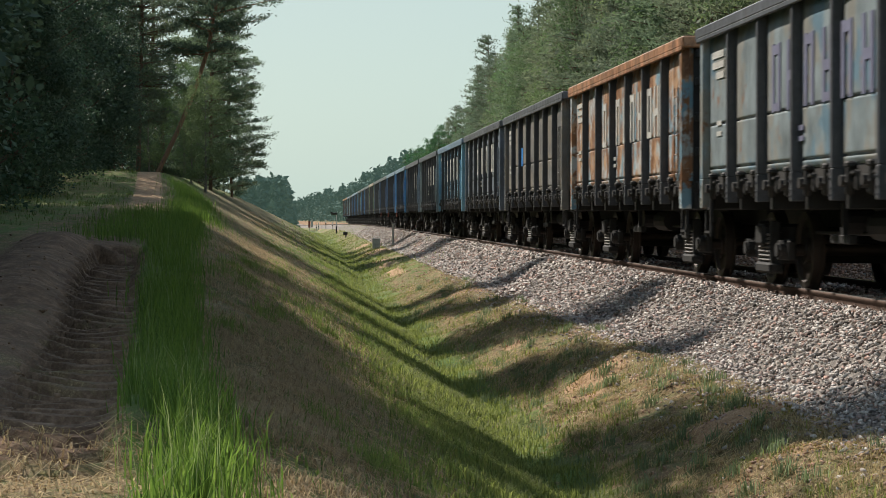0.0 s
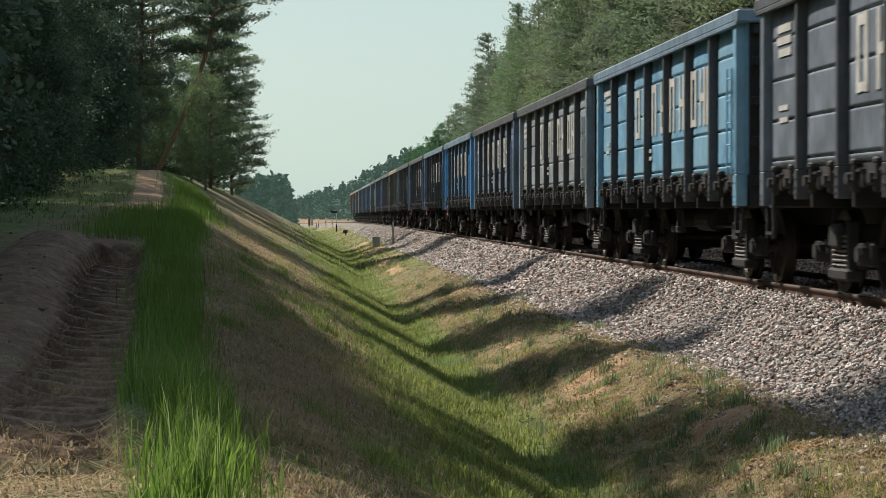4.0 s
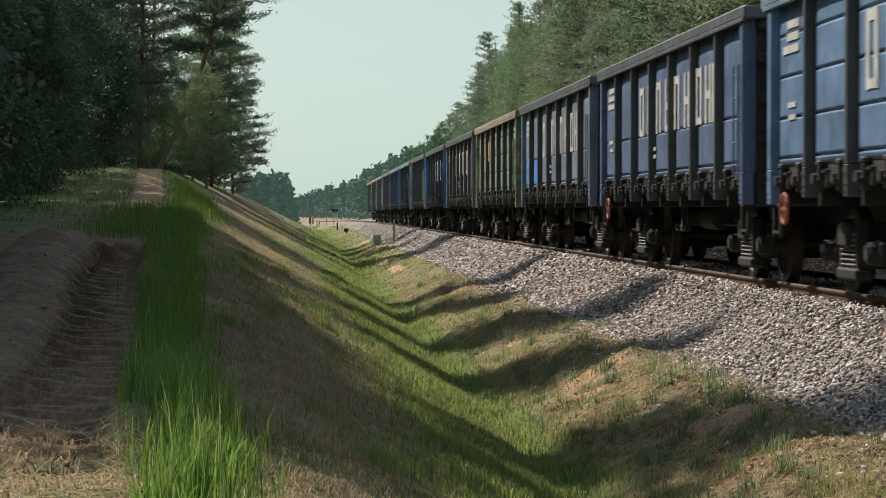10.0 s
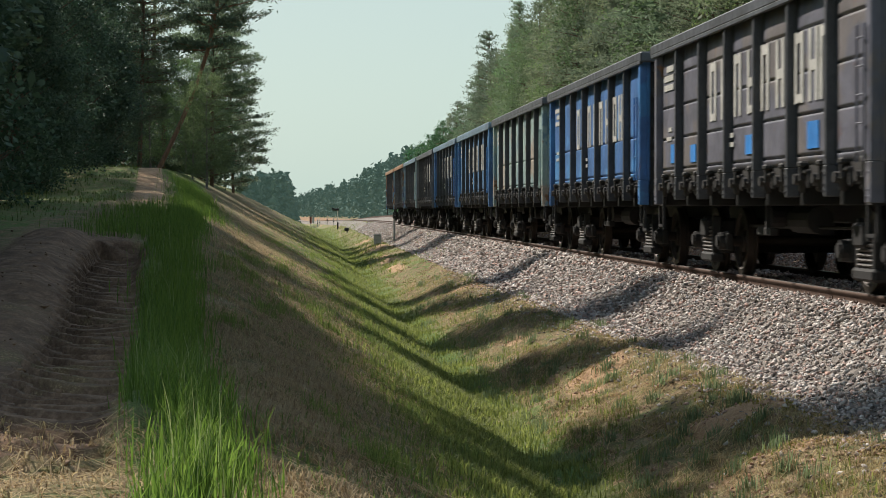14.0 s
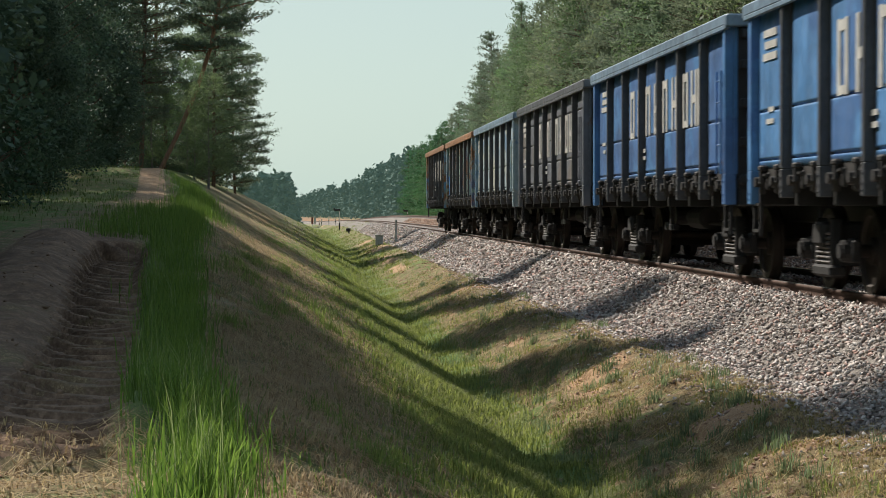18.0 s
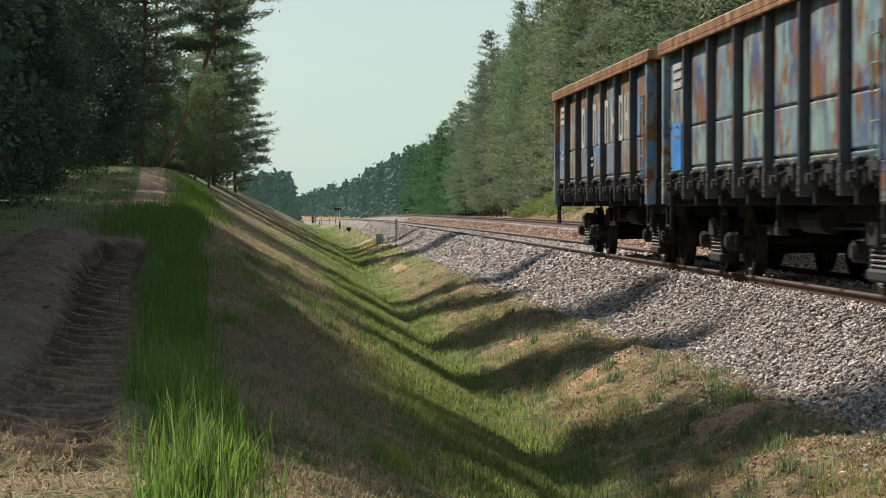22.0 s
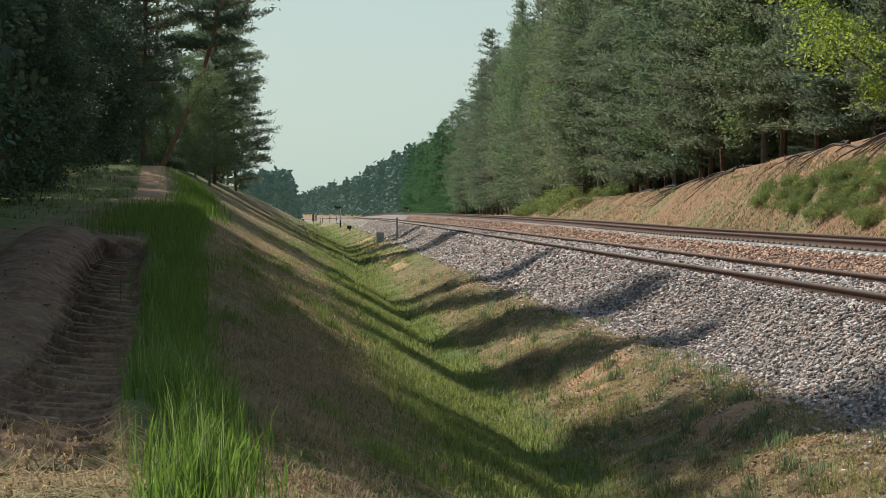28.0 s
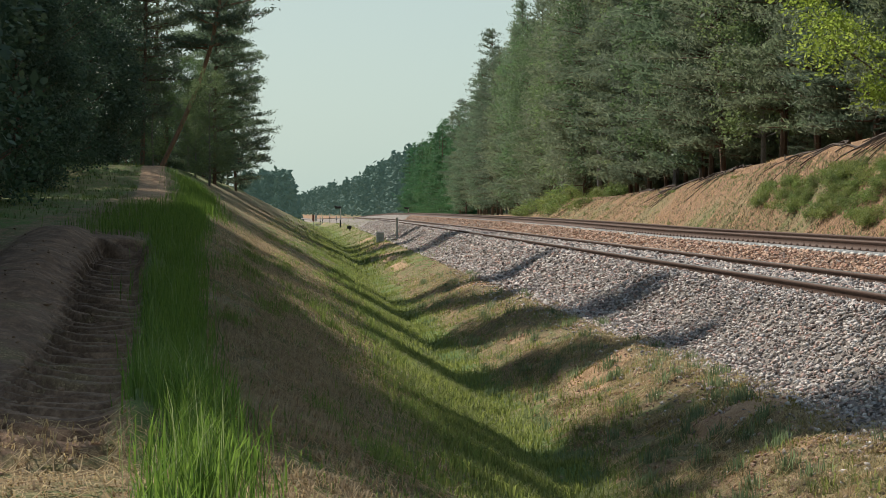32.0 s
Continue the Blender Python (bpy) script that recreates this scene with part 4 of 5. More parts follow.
for lift in (0, 1):
    ties = tagged(new("sleepers"), "row of pale concrete railway sleepers" if lift else "row of sleepers half buried in ballast", "sleepers", kind="structure")
    y = 20.0
    while y < 105:
        x, z = float(line(y)) + lift * TRACK_GAP, float(level(y)) + lift * float(rise(y))
        m = Matrix.Translation((x, y, z))
        put("sleeper", SLEEPER_CONCRETE if lift else SLEEPER_WOOD, ties, m)
        if y < 75:
            put("rail_clip", CLIPS, ties, m if lift else Matrix.Translation((x, y, z + 0.05)))
        y += 0.55

# ---------------------------------------------------------------- trees


def leaves_mesh(name, at, along, length, width, per, rng, spread=0.7, jitter=0.25, flat=1.0):
    """Thin pointed leaf blades in tufts: per blades at each place, fanned round its direction."""
    n = len(at)
    at = np.repeat(at, per, 0)
    d = np.repeat(along, per, 0) + rng.normal(size=(n * per, 3)) * spread
    d /= np.linalg.norm(d, axis=1)[:, None] + 1e-9
    side = np.cross(d, rng.normal(size=(n * per, 3)))
    side /= np.linalg.norm(side, axis=1)[:, None] + 1e-9
    L = (length * rng.uniform(0.6, 1.3, n * per))[:, None]
    W = (width * rng.uniform(0.6, 1.3, n * per))[:, None]
    at = at + rng.normal(size=at.shape) * jitter * np.array((1, 1, flat))
    v = np.stack([at - d * L * 0.5, at + side * W, at + d * L * 0.5, at - side * W], 1).reshape(-1, 3)
    f = np.arange(n * per * 4).reshape(-1, 4)
    return v, f


def limb_mesh(name, limbs, material, sides=6):
    bm = bmesh.new()
    for pts in limbs:
        for (a, ra), (b, rb) in zip(pts, pts[1:]):
            tube(bm, a, b, ra, rb, sides if ra > 0.06 else 4)
    return as_mesh(name, bm, material)


def conifer(name, seed, height, clear, radius, needles, bark, label, core=900, fine=2200, crooked=0.0, length=0.25, shape=0.62, droop=0.0, group="pine forest", per=6):
    """A pine or spruce: trunk, whorls of limbs in layers, a core of coarse sprays and fine needles on the outer twigs."""
    g = np.random.default_rng(seed)
    bend = lambda h: Vector((crooked * math.sin(h / height * 2.6), 0.4 * crooked * math.sin(h / height * 4), h))
    trunk = [(bend(height * i / 8), 0.0065 * height * (1 - i / 8) ** 0.8 + 0.02) for i in range(9)]
    limbs, rows = [trunk], []
    h = clear
    while h < height - 0.3:
        f = (h - clear) / (height - clear)
        reach = radius * ((1 - f) ** shape) * (0.6 + 0.4 * min(1, f / 0.15)) + 0.25
        for _ in range(7):
            a = g.uniform(0, 2 * math.pi)
            r = reach * g.uniform(0.55, 1.18)
            up = g.uniform(-0.05, 0.3) - droop + (0.5 * f * f if droop == 0 else 0)
            root = bend(min(height - 0.2, h + g.uniform(-0.14, 0.14)))
            tip = root + Vector((math.cos(a) * r, math.sin(a) * r, up * r))
            limbs.append([(root, 0.02 + 0.01 * r), (tip, 0.01)])
            for s in np.linspace(0.25, 1.03, max(4, int(10 * r))):
                p = root.lerp(tip, s)
                fan = 0.30 * r * min(1, 1.5 - s)
                for _ in range(2):
                    rows.append((p.x + g.normal() * fan * 0.6, p.y + g.normal() * fan * 0.6, p.z + g.normal() * 0.05 + 0.04, math.cos(a), math.sin(a), 0.5 - droop, s))
        h += g.uniform(0.5, 0.85)
    top = bend(height)
    for _ in range(14):
        rows.append((top.x + g.normal() * 0.08, top.y + g.normal() * 0.08, top.z - g.uniform(0, 0.9), 0, 0, 1, 1))
    rows = np.array(rows)
    inner, outer = rows[rows[:, 6] < 0.75], rows[rows[:, 6] >= 0.55]
    inner = inner[g.permutation(len(inner))[:core]]
    outer = outer[g.permutation(len(outer))[:fine]]
    v0, f0 = leaves_mesh(name, inner[:, :3], inner[:, 3:6], 0.36, 0.045, 4, g, 0.7, 0.17, 0.55)
    v1, f1 = leaves_mesh(name, outer[:, :3], outer[:, 3:6], length, length * 0.12, per, g, 0.75, length * 0.65, 0.55)
    return finish_tree(name, label, group, limbs, np.concatenate([v0, v1]), np.concatenate([f0, f1 + len(v0)]), needles, bark)


def finish_tree(name, label, group, limbs, v, f, leaf, bark):
    t = tagged(new(name), label, "tree", group)
    put("trunk", limb_mesh("trunk", limbs, bark), t)
    me = mesh_from("crown", v, f)
    me.materials.append(leaf)
    put("crown", me, t)
    return t


def broadleaf(name, seed, height, clear, radius, leaf, bark, label, clumps=90, per=60, size=0.12, group="forest edge", hang=0.0, core=12, stout=1.0):
    """A leafy tree: forked limbs, clumps with a coarse core and many small leaves outside, with gaps between."""
    g = np.random.default_rng(seed)
    limbs = [[(Vector((0, 0, 0)), (0.010 * height + 0.02) * stout), (Vector((0.1, 0, clear)), (0.008 * height + 0.02) * stout),
              (Vector((0.2, 0.1, height * 0.7)), 0.04 * stout), (Vector((0.2, 0.1, height * 0.95)), 0.015)]]
    near, coarse, along, along_c = [], [], [], []
    for i in range(clumps):
        hz = clear + (height - clear) * g.uniform(0, 1) ** 0.9
        f = (hz - clear) / (height - clear)
        prof = radius * math.sqrt(max(0.03, 1 - (2 * f - 0.85) ** 2 / 1.5))
        a, r = g.uniform(0, 2 * math.pi), prof * math.sqrt(g.uniform(0.15, 1.1))
        c = Vector((math.cos(a) * r, math.sin(a) * r, hz))
        if i % 3 == 0:
            limbs.append([(Vector((0.15, 0, max(clear * 0.9, hz - r * 0.7))), 0.03 * stout), (c, 0.01)])
        s = g.uniform(0.35, 0.8) * (radius / 3) ** 0.5
        d = g.normal(size=(per, 3))
        d /= np.linalg.norm(d, axis=1)[:, None]
        near.append(d * g.uniform(0.5, 1.5, (per, 1)) * (s, s, s * (0.6 + hang)) + np.array(c))
        coarse.append(g.normal(size=(core, 3)) * (s * 0.5, s * 0.5, s * 0.4) + np.array(c))
        along.append(np.tile([math.cos(a), math.sin(a), -0.2 - hang], (per, 1)))
        along_c.append(np.tile([math.cos(a), math.sin(a), -0.2], (core, 1)))
    v0, f0 = leaves_mesh(name, np.concatenate(coarse), np.concatenate(along_c), size * 1.35, size * 0.40, 2, g, 0.8, 0.12)
    v1, f1 = leaves_mesh(name, np.concatenate(near), np.concatenate(along), size, size * 0.33, 1, g, 0.8, 0.03)
    return finish_tree(name, label, group, limbs, np.concatenate([v0, v1]), np.concatenate([f0, f1 + len(v0)]), leaf, bark)


PINE_LABEL, SPRUCE_LABEL = "dark green pine standing in the forest edge", "fresh green young spruce along the railway"
proto = {
    "pine": [conifer("pine_tree", 11 + i, h, c, r, M_PINE, M_BARK, PINE_LABEL, 1100, 2400, k, 0.22, per=9) for i, (h, c, r, k) in
             enumerate(((18, 1.6, 2.9, 0.3), (19.5, 3.2, 3.0, 0.5), (16.5, 0.9, 2.8, 0.2), (20, 4.5, 3.0, 0.6), (14.5, 0.8, 2.7, 0.2)))],
    "mid": [conifer("pine_tree", 111 + i, h, c, r, M_PINE, M_BARK, PINE_LABEL, 900, 1500, 0.3, 0.30, per=6) for i, (h, c, r) in
            enumerate(((18, 1.6, 2.9), (19.5, 3.2, 3.0), (16.5, 0.9, 2.8)))],
    "back": [conifer("pine_tree", 15 + i, h, 2.0, 3.3, M_PINE, M_BARK, "dark green pine deep in the forest", 700, 900, 0.3, 0.42, per=4) for i, h in enumerate((17, 18.5))],
    "leaning": [conifer("pine_tree", 19, 15, 5.6, 2.7, M_PINE, M_BARK_RED, "leaning pine with bare lower limbs on the bank", 500, 1700, 2.7, 0.22, per=9)],
    "tall": [conifer("pine_tree", 71 + i, h, c, r, M_PINE, M_BARK, "tall pine with a bare trunk beside the path", 3400, 900, 0.3, 0.4, 0.45, per=2) for i, (h, c, r) in enumerate(((18.4, 12.8, 2.0), (18.4, 12.8, 1.6), (14.1, 12.2, 1.7)))],
    "spruce": [conifer("spruce_tree", 31 + i, h, 0.5, r, M_SPRUCE, M_BARK, SPRUCE_LABEL, 700, 1100, 0.1, 0.36, 0.95, 0.12, "young spruces", 4) for i, (h, r) in
               enumerate(((12.5, 2.6), (11, 2.4), (14, 2.7)))],
    "birch": [broadleaf("birch_tree", 41 + i, h, 1.6, 2.6, M_BIRCH, M_BIRCH_BARK, "leafy light green birch at the forest edge", 120, 60, 0.14, hang=0.35, core=16) for i, h in enumerate((15, 12))],
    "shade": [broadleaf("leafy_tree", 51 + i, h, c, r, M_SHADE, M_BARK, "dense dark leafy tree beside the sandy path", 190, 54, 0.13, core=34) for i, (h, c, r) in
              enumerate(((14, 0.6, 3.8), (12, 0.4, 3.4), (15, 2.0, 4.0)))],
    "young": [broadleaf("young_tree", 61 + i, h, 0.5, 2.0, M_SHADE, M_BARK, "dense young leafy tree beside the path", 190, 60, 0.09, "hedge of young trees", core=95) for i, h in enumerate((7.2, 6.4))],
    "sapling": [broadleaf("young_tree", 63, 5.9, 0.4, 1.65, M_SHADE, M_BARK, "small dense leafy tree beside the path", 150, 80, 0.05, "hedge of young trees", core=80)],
    "maple": [broadleaf("maple_tree", 66, 11, 0.9, 3.2, M_MAPLE, M_BARK, "bright green sunlit maple on the cutting's edge", 150, 190, 0.11, core=30)],
    "shrub": [broadleaf("shrub", 81 + i, h, 0.15, r, M_HEATH, M_BARK, "low green shrub on the sandy slope", 26, 26, 0.11, "shrubs on the slope", core=5, stout=0.3) for i, (h, r) in enumerate(((1.1, 1.1), (0.8, 0.9)))],
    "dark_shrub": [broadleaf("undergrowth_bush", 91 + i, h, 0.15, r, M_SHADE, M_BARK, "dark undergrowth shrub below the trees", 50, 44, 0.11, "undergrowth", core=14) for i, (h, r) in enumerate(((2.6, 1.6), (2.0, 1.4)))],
}
USED = set()


def plant(kind, i, x, y, scale=1.0, turn=0.0, sink=0.12):
    """Sets a tree on the ground; the first of a kind is the model itself."""
    m = Matrix.LocRotScale((x, y, float(land(x, y)) - sink), Euler((0, 0, turn)), (scale,) * 3)
    src = proto[kind][i % len(proto[kind])]
    if src.name not in USED:
        USED.add(src.name)
        src.matrix_basis = m
        return src
    ob = copy_thing(src, m)
    ob.matrix_basis = m
    return ob


pick = random.Random(21)
# right-hand forest: tall pines on the cutting's edge
y = 54.0
while y < 306:
    edge = float(np.interp(y, [50, 120, 160, 200, 238], [11.5, 11.5, 12.5, 14.0, 15.0]))
    for row in range(3 if y < 150 else 2):
        yy = y + pick.uniform(-1.2, 1.2)
        kind = "birch" if pick.random() < 0.13 and row < 2 else "pine"
        i = pick.randrange(5) if row else pick.choice((0, 2, 2, 4, 4))
        if row and kind == "pine":
            kind = "back" if row == 2 or y > 130 else "mid"
        elif kind == "pine" and y > 125:
            kind = "mid"
        plant(kind, i, float(line(yy)) + edge + row * 3.6 + pick.uniform(-0.9, 1.0), yy, pick.uniform(0.9, 1.2) * float(np.interp(y, [200, 250, 306], [1.0, 0.97, 0.72])), pick.uniform(0, 6.28))
    y += pick.uniform(2.6, 3.6) if y < 150 else pick.uniform(3.5, 5)
# low young pines that fill the forest's foot
y = 57.0
while y < 150:
    plant("mid", pick.choice((2, 2, 0)), float(line(y)) + 12.3 + pick.uniform(-0.6, 1.6), y, pick.uniform(0.22, 0.42), pick.uniform(0, 6.28))
    y += pick.uniform(1.3, 2.6)
y = 56.0
while y < 245:
    plant("back", pick.randrange(2), float(line(y)) + 24 + pick.uniform(-1.5, 1.5), y, pick.uniform(0.95, 1.1), pick.uniform(0, 6.28))
    plant("dark_shrub", pick.randrange(2), float(line(y)) + 21 + pick.uniform(-2, 2), y + 2, pick.uniform(0.8, 1.3), pick.uniform(0, 6.28))
    y += 4.2
# younger spruces further along, then the forest as far as one sees
y = 309.0
while y < 440:
    for row in range(2):
        yy = y + pick.uniform(-1.5, 1.5)
        plant("spruce" if pick.random() < 0.92 else "mid", pick.randrange(6), float(line(yy)) + 15.5 + row * 4 + pick.uniform(-1, 1), yy,
              pick.uniform(0.92, 1.16), pick.uniform(0, 6.28))
    y += pick.uniform(2.8, 4)
for yy, u, size in ((101, 10.6, 1.15), (97, 11.2, 1.0), (83, 11.0, 0.9)):
    plant("birch", int(yy), float(line(yy)) + u, yy, size, yy)
plant("maple", 0, 16.9, 58.0, 1.0, 1.0)
plant("maple", 0, 19.5, 56.5, 0.9, 3.0)
# woods in the far distance, closing the view
g = np.random.default_rng(17)
n = 520
fy = g.uniform(600, 1500, n)
fx = np.where(g.random(n) < 0.7, line(fy) + 14 + g.uniform(0, 30, n), -0.034 * fy + g.uniform(-40, 70, n) * (fy > 1000) - 60 * (fy <= 1000) * g.random(n))
at, fall = [], []
# the nearer woods: the right-hand edge, and a clump on the left
near_y = np.concatenate([g.uniform(438, 620, 110), g.uniform(415, 500, 30)])
side = np.arange(140) >= 110
fx = np.concatenate([fx, np.where(side, -3.2 - g.uniform(0, 1, 140) ** 1.3 * 10, line(near_y) + 14.5 + g.uniform(0, 14, 140))])
fy = np.concatenate([fy, near_y])
for x, yy in zip(fx, fy):
    tall = g.uniform(11, 15) if x > 4 else g.uniform(8.5, 10.5) if -14 < x < -3 and yy < 520 else g.uniform(9, 15)
    k = 170 if yy > 620 else 430
    h = g.uniform(0.02, 1, k) ** 0.8
    r = (3.0 if yy > 620 else 2.6) * (1.02 - h) ** 0.7 * np.sqrt(g.uniform(0.5, 1.1, k))
    a = g.uniform(0, 2 * math.pi, k)
    at.append(np.stack([x + np.cos(a) * r, yy + np.sin(a) * r, float(land(x, yy)) + h * tall], -1))
    fall.append(np.stack([np.cos(a), np.sin(a), -0.3 + 0 * a], -1))
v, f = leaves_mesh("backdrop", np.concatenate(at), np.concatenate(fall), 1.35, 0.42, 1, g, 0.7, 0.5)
backdrop = tagged(new("backdrop", mesh_from("backdrop", v, f)), "blue-green woods in the far distance, haze painted in", "forest", kind="structure")
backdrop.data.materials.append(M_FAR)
# the dark wood on the left, beside and beyond the path
for x, yy, kind, i, s in ((-6.3, 95, "leaning", 0, 1.0), (-7.4, 99, "mid", 1, 0.8), (-4.6, 112, "pine", 2, 0.85), (-4.1, 132, "pine", 4, 0.9), (-9.7, 104, "pine", 1, 0.85), 
                          (-4.0, 92, "birch", 1, 0.42), (-7.2, 84, "shade", 1, 0.35), (-12, 90, "shade", 2, 1.0), (-9.5, 74, "shade", 1, 0.8), (-10.5, 62, "shade", 0, 0.9),
                          (-13.5, 70, "shade", 2, 1.1), (-9.8, 50, "shade", 1, 0.95), (-12.5, 52, "shade", 0, 1.0), (-15, 60, "shade", 2, 1.1), (-16, 84, "shade", 0, 1.2),
                          (-8.8, 128, "pine", 1, 1.1), (-15, 120, "pine", 0, 1.1), (-18, 105, "shade", 2, 1.2), (-6.5, 146, "pine", 4, 0.8),
                          (-8.2, 66, "shade", 1, 0.75), (-7.6, 58, "young", 0, 0.8), (-8.0, 80, "young", 1, 0.9), (-9.5, 88, "shade", 0, 0.8), (-20, 75, "shade", 0, 1.2),
                          (-11, 100, "shade", 1, 1.0), (-14, 100, "shade", 1, 1.0), (-7.0, 101, "birch", 1, 0.45), (-5.8, 109, "birch", 0, 0.4), (-8.6, 93, "birch", 0, 0.45),
                          (-4.9, 98, "birch", 0, 0.3), (-5.6, 121, "birch", 1, 0.45), (-7.4, 116, "shade", 0, 0.5),
                          (-7.6, 152, "shade", 1, 0.62), (-9.6, 156, "shade", 0, 0.55), (-5.6, 158, "shade", 1, 0.6), (-16.5, 160, "shade", 0, 1.0)):
    plant(kind, i, x, yy, s, 0.0 if kind == "leaning" else x * 2.3 + yy)
for x, yy in ((-7.3, 118), (-6.3, 121), (-5.3, 116), (-8.5, 122), (-9.6, 119)):
    plant("dark_shrub", pick.randrange(2), x, yy, 1.35, x + yy)
for _ in range(34):
    yy = pick.uniform(46, 135)
    plant("dark_shrub", pick.randrange(2), -0.075 * yy - 3.0 - pick.uniform(0.3, 6), yy, pick.uniform(0.7, 1.2), pick.uniform(0, 6.28))
# a hedge of young trees and tall pines beside the path, whose shade falls across it and the ditch
for x, yy in ((-4.2, 15.4), (-4.8, 17.4)):
    plant("sapling", 0, x, yy, 1.0, yy)
for k, (yy, size) in enumerate(((18.5, 1.14), (21, 1.19), (23.5, 1.24), (26, 1.24), (28.5, 1.28), (31, 1.29), (33.5, 1.31), (36, 1.35), (39, 1.42), (42, 1.55), (45, 1.58), (48, 1.63))):
    plant("young", k, -0.142 * yy - 3.2 - pick.uniform(0, 0.4), yy, size * (1.0, 1.125)[k % 2], pick.uniform(0, 6.28))
for x, yy, i, s in ((-7.7, 32.0, 0, 1.0), (-8.1, 27.6, 2, 1.0), (-7.65, 41.0, 1, 0.95), (-9.7, 51.3, 1, 1.2), (-9.0, 60, 1, 0.97), (-10.5, 68.5, 1, 1.18)):
    plant("tall", i, x, yy, s, x + yy)
# shrubs on the right-hand slope
for _ in range(215):
    yy = pick.uniform(51, 71)
    inner = 7.5 + 0.03 * (yy - 51)
    x = float(line(yy)) + inner + (9.05 - 0.02 * (yy - 51) - inner) * pick.random()
    if wobble(x, yy, 0.9, 3.9) < -0.45 + 0.025 * (yy - 58):
        continue
    plant("shrub", pick.randrange(2), x, yy, pick.uniform(0.16, 0.40), pick.uniform(0, 6.28), 0.05)
for _ in range(22):
    yy = pick.uniform(69, 118)
    plant("shrub", pick.randrange(2), float(line(yy)) + pick.uniform(7.0, 9.2), yy, pick.uniform(0.08, 0.16), pick.uniform(0, 6.28), 0.03)
for _ in range(26):
    yy = pick.uniform(118, 158)
    plant("shrub", pick.randrange(2), float(line(yy)) + pick.uniform(8.0, 10.8), yy, pick.uniform(0.5, 0.9), pick.uniform(0, 6.28), 0.05)

for kind in proto.values():
    for src in kind:
        if src.name not in USED:
            for o in (*src.children_recursive, src):
                bpy.data.objects.remove(o)

# ---------------------------------------------------------------- bare roots on the slope
for _ in range(30):
    y0, u0 = 56 + 48 * pick.random() ** 1.2, pick.uniform(9.7, 10.3)
    run, fall = pick.uniform(1.5, 5.5), pick.uniform(0.0, 0.9)
    thick, phase = pick.uniform(0.03, 0.075), pick.uniform(0, 6)
    spots = []
    for i in range(9):
        f = i / 8
        yy = y0 + run * f
        x = float(line(yy)) + u0 - fall * f + 0.22 * math.sin(phase + 5 * f)
        spots.append((Vector((x, yy, float(land(x, yy)) + 0.035 + 0.03 * math.sin(phase * 2 + 9 * f))), thick * (1.05 - 0.8 * f)))
    root = tagged(new("tree_root"), "dark bare pine root lying on the eroded bank", "root", "bare roots")
    put("main_root", limb_mesh("main_root", [spots], M_ROOT, 5), root)
    side = [(p + Vector((-0.25 * k * k * 0.3, 0.1 * k, 0)), r * 0.5) for k, (p, r) in enumerate(spots[3:7])]
    side = [(Vector((p.x, p.y, float(land(p.x, p.y)) + 0.03)), r) for p, r in side]
    put("side_root", limb_mesh("side_root", [side], M_ROOT, 4), root)

# ---------------------------------------------------------------- grass


def blades(name, at, height, lean, width, material, label, seed):
    """Bent grass blades, each of three triangles, joined into one mesh."""
    g = np.random.default_rng(seed)
    n = len(at)
    a = g.uniform(0, 2 * math.pi, n)
    out = np.stack([np.cos(a), np.sin(a), np.zeros(n)], -1)
    side = np.stack([-np.sin(a), np.cos(a), np.zeros(n)], -1)
    h = (height * g.uniform(0.5, 1.3, n))[:, None]
    w = (width * g.uniform(0.7, 1.4, n))[:, None]
    up = np.array([0, 0, 1.0])
    tilt = lean * g.uniform(0.2, 1.4, n)[:, None]
    mid = at + up * h * 0.55 + out * h * tilt * 0.25
    tip = at + up * h * (1 - 0.25 * tilt) + out * h * tilt * 0.8
    base = at - up * 0.02
    v = np.stack([base - side * w, base + side * w, mid - side * w * 0.8, mid + side * w * 0.8, tip], 1).reshape(-1, 3)
    i = (np.arange(n) * 5)[:, None]
    f = np.concatenate([i + [0, 1, 3], i + [0, 3, 2], i + [2, 3, 4]], 0)
    me = mesh_from(name, v, f)
    me.materials.append(material)
    return tagged(new(name, me), label, "grass", kind="stuff")


def sown(spans, edge, g, even=False):
    """Random places on the ground; spans of (y0, y1, middle, half width, per square metre), sideways from edge(y), thinning outwards."""
    out = []
    for y0, y1, mid, half, per in spans:
        n = int((y1 - y0) * 2 * half * per)
        y = g.uniform(y0, y1, n)
        x = edge(y) + mid + (g.uniform(-1, 1, n) if even else np.clip(g.normal(0, 0.55, n), -1.8, 1.8)) * half
        out.append(np.stack([x, y, land(x, y)], -1))
    return np.concatenate(out)


def thin(at, size, seed, keep=0.0):
    """Drops places where a slow unevenness is low, so that the growth stands in tufts."""
    return at[wobble(at[:, 0], at[:, 1], size, seed) + 0.7 * wobble(at[:, 0], at[:, 1], size * 0.33, seed + 2) > keep]


g = np.random.default_rng(9)
blades("tall_grass", thin(sown([(8.3, 12.5, 0.02, 0.23, 1500), (12.5, 20, 0, 0.23, 1050), (20, 45, 0, 0.32, 480), (30.5, 46, -0.75, 0.75, 150), (45, 75, 0.1, 0.6, 180)], lambda y: strip_middle(y) + 0.10 * wobble(0 * y, y, 0.7, 4.4) + 0.05 * wobble(0 * y, y, 0.25, 7.4), g), 0.22, 6.6, -0.5),
       0.27, 0.5, 0.004, M_LUSH, "strip of tall green grass beside the path", 1)
blades("meadow_grass", sown([(13, 30, -5.35, 0.95, 900), (30, 60, -5.3, 1.0, 480), (60, 130, -5.2, 1.3, 130)], line, g),
       0.10, 0.9, 0.005, M_GRASS, "short green grass in the ditch", 2)
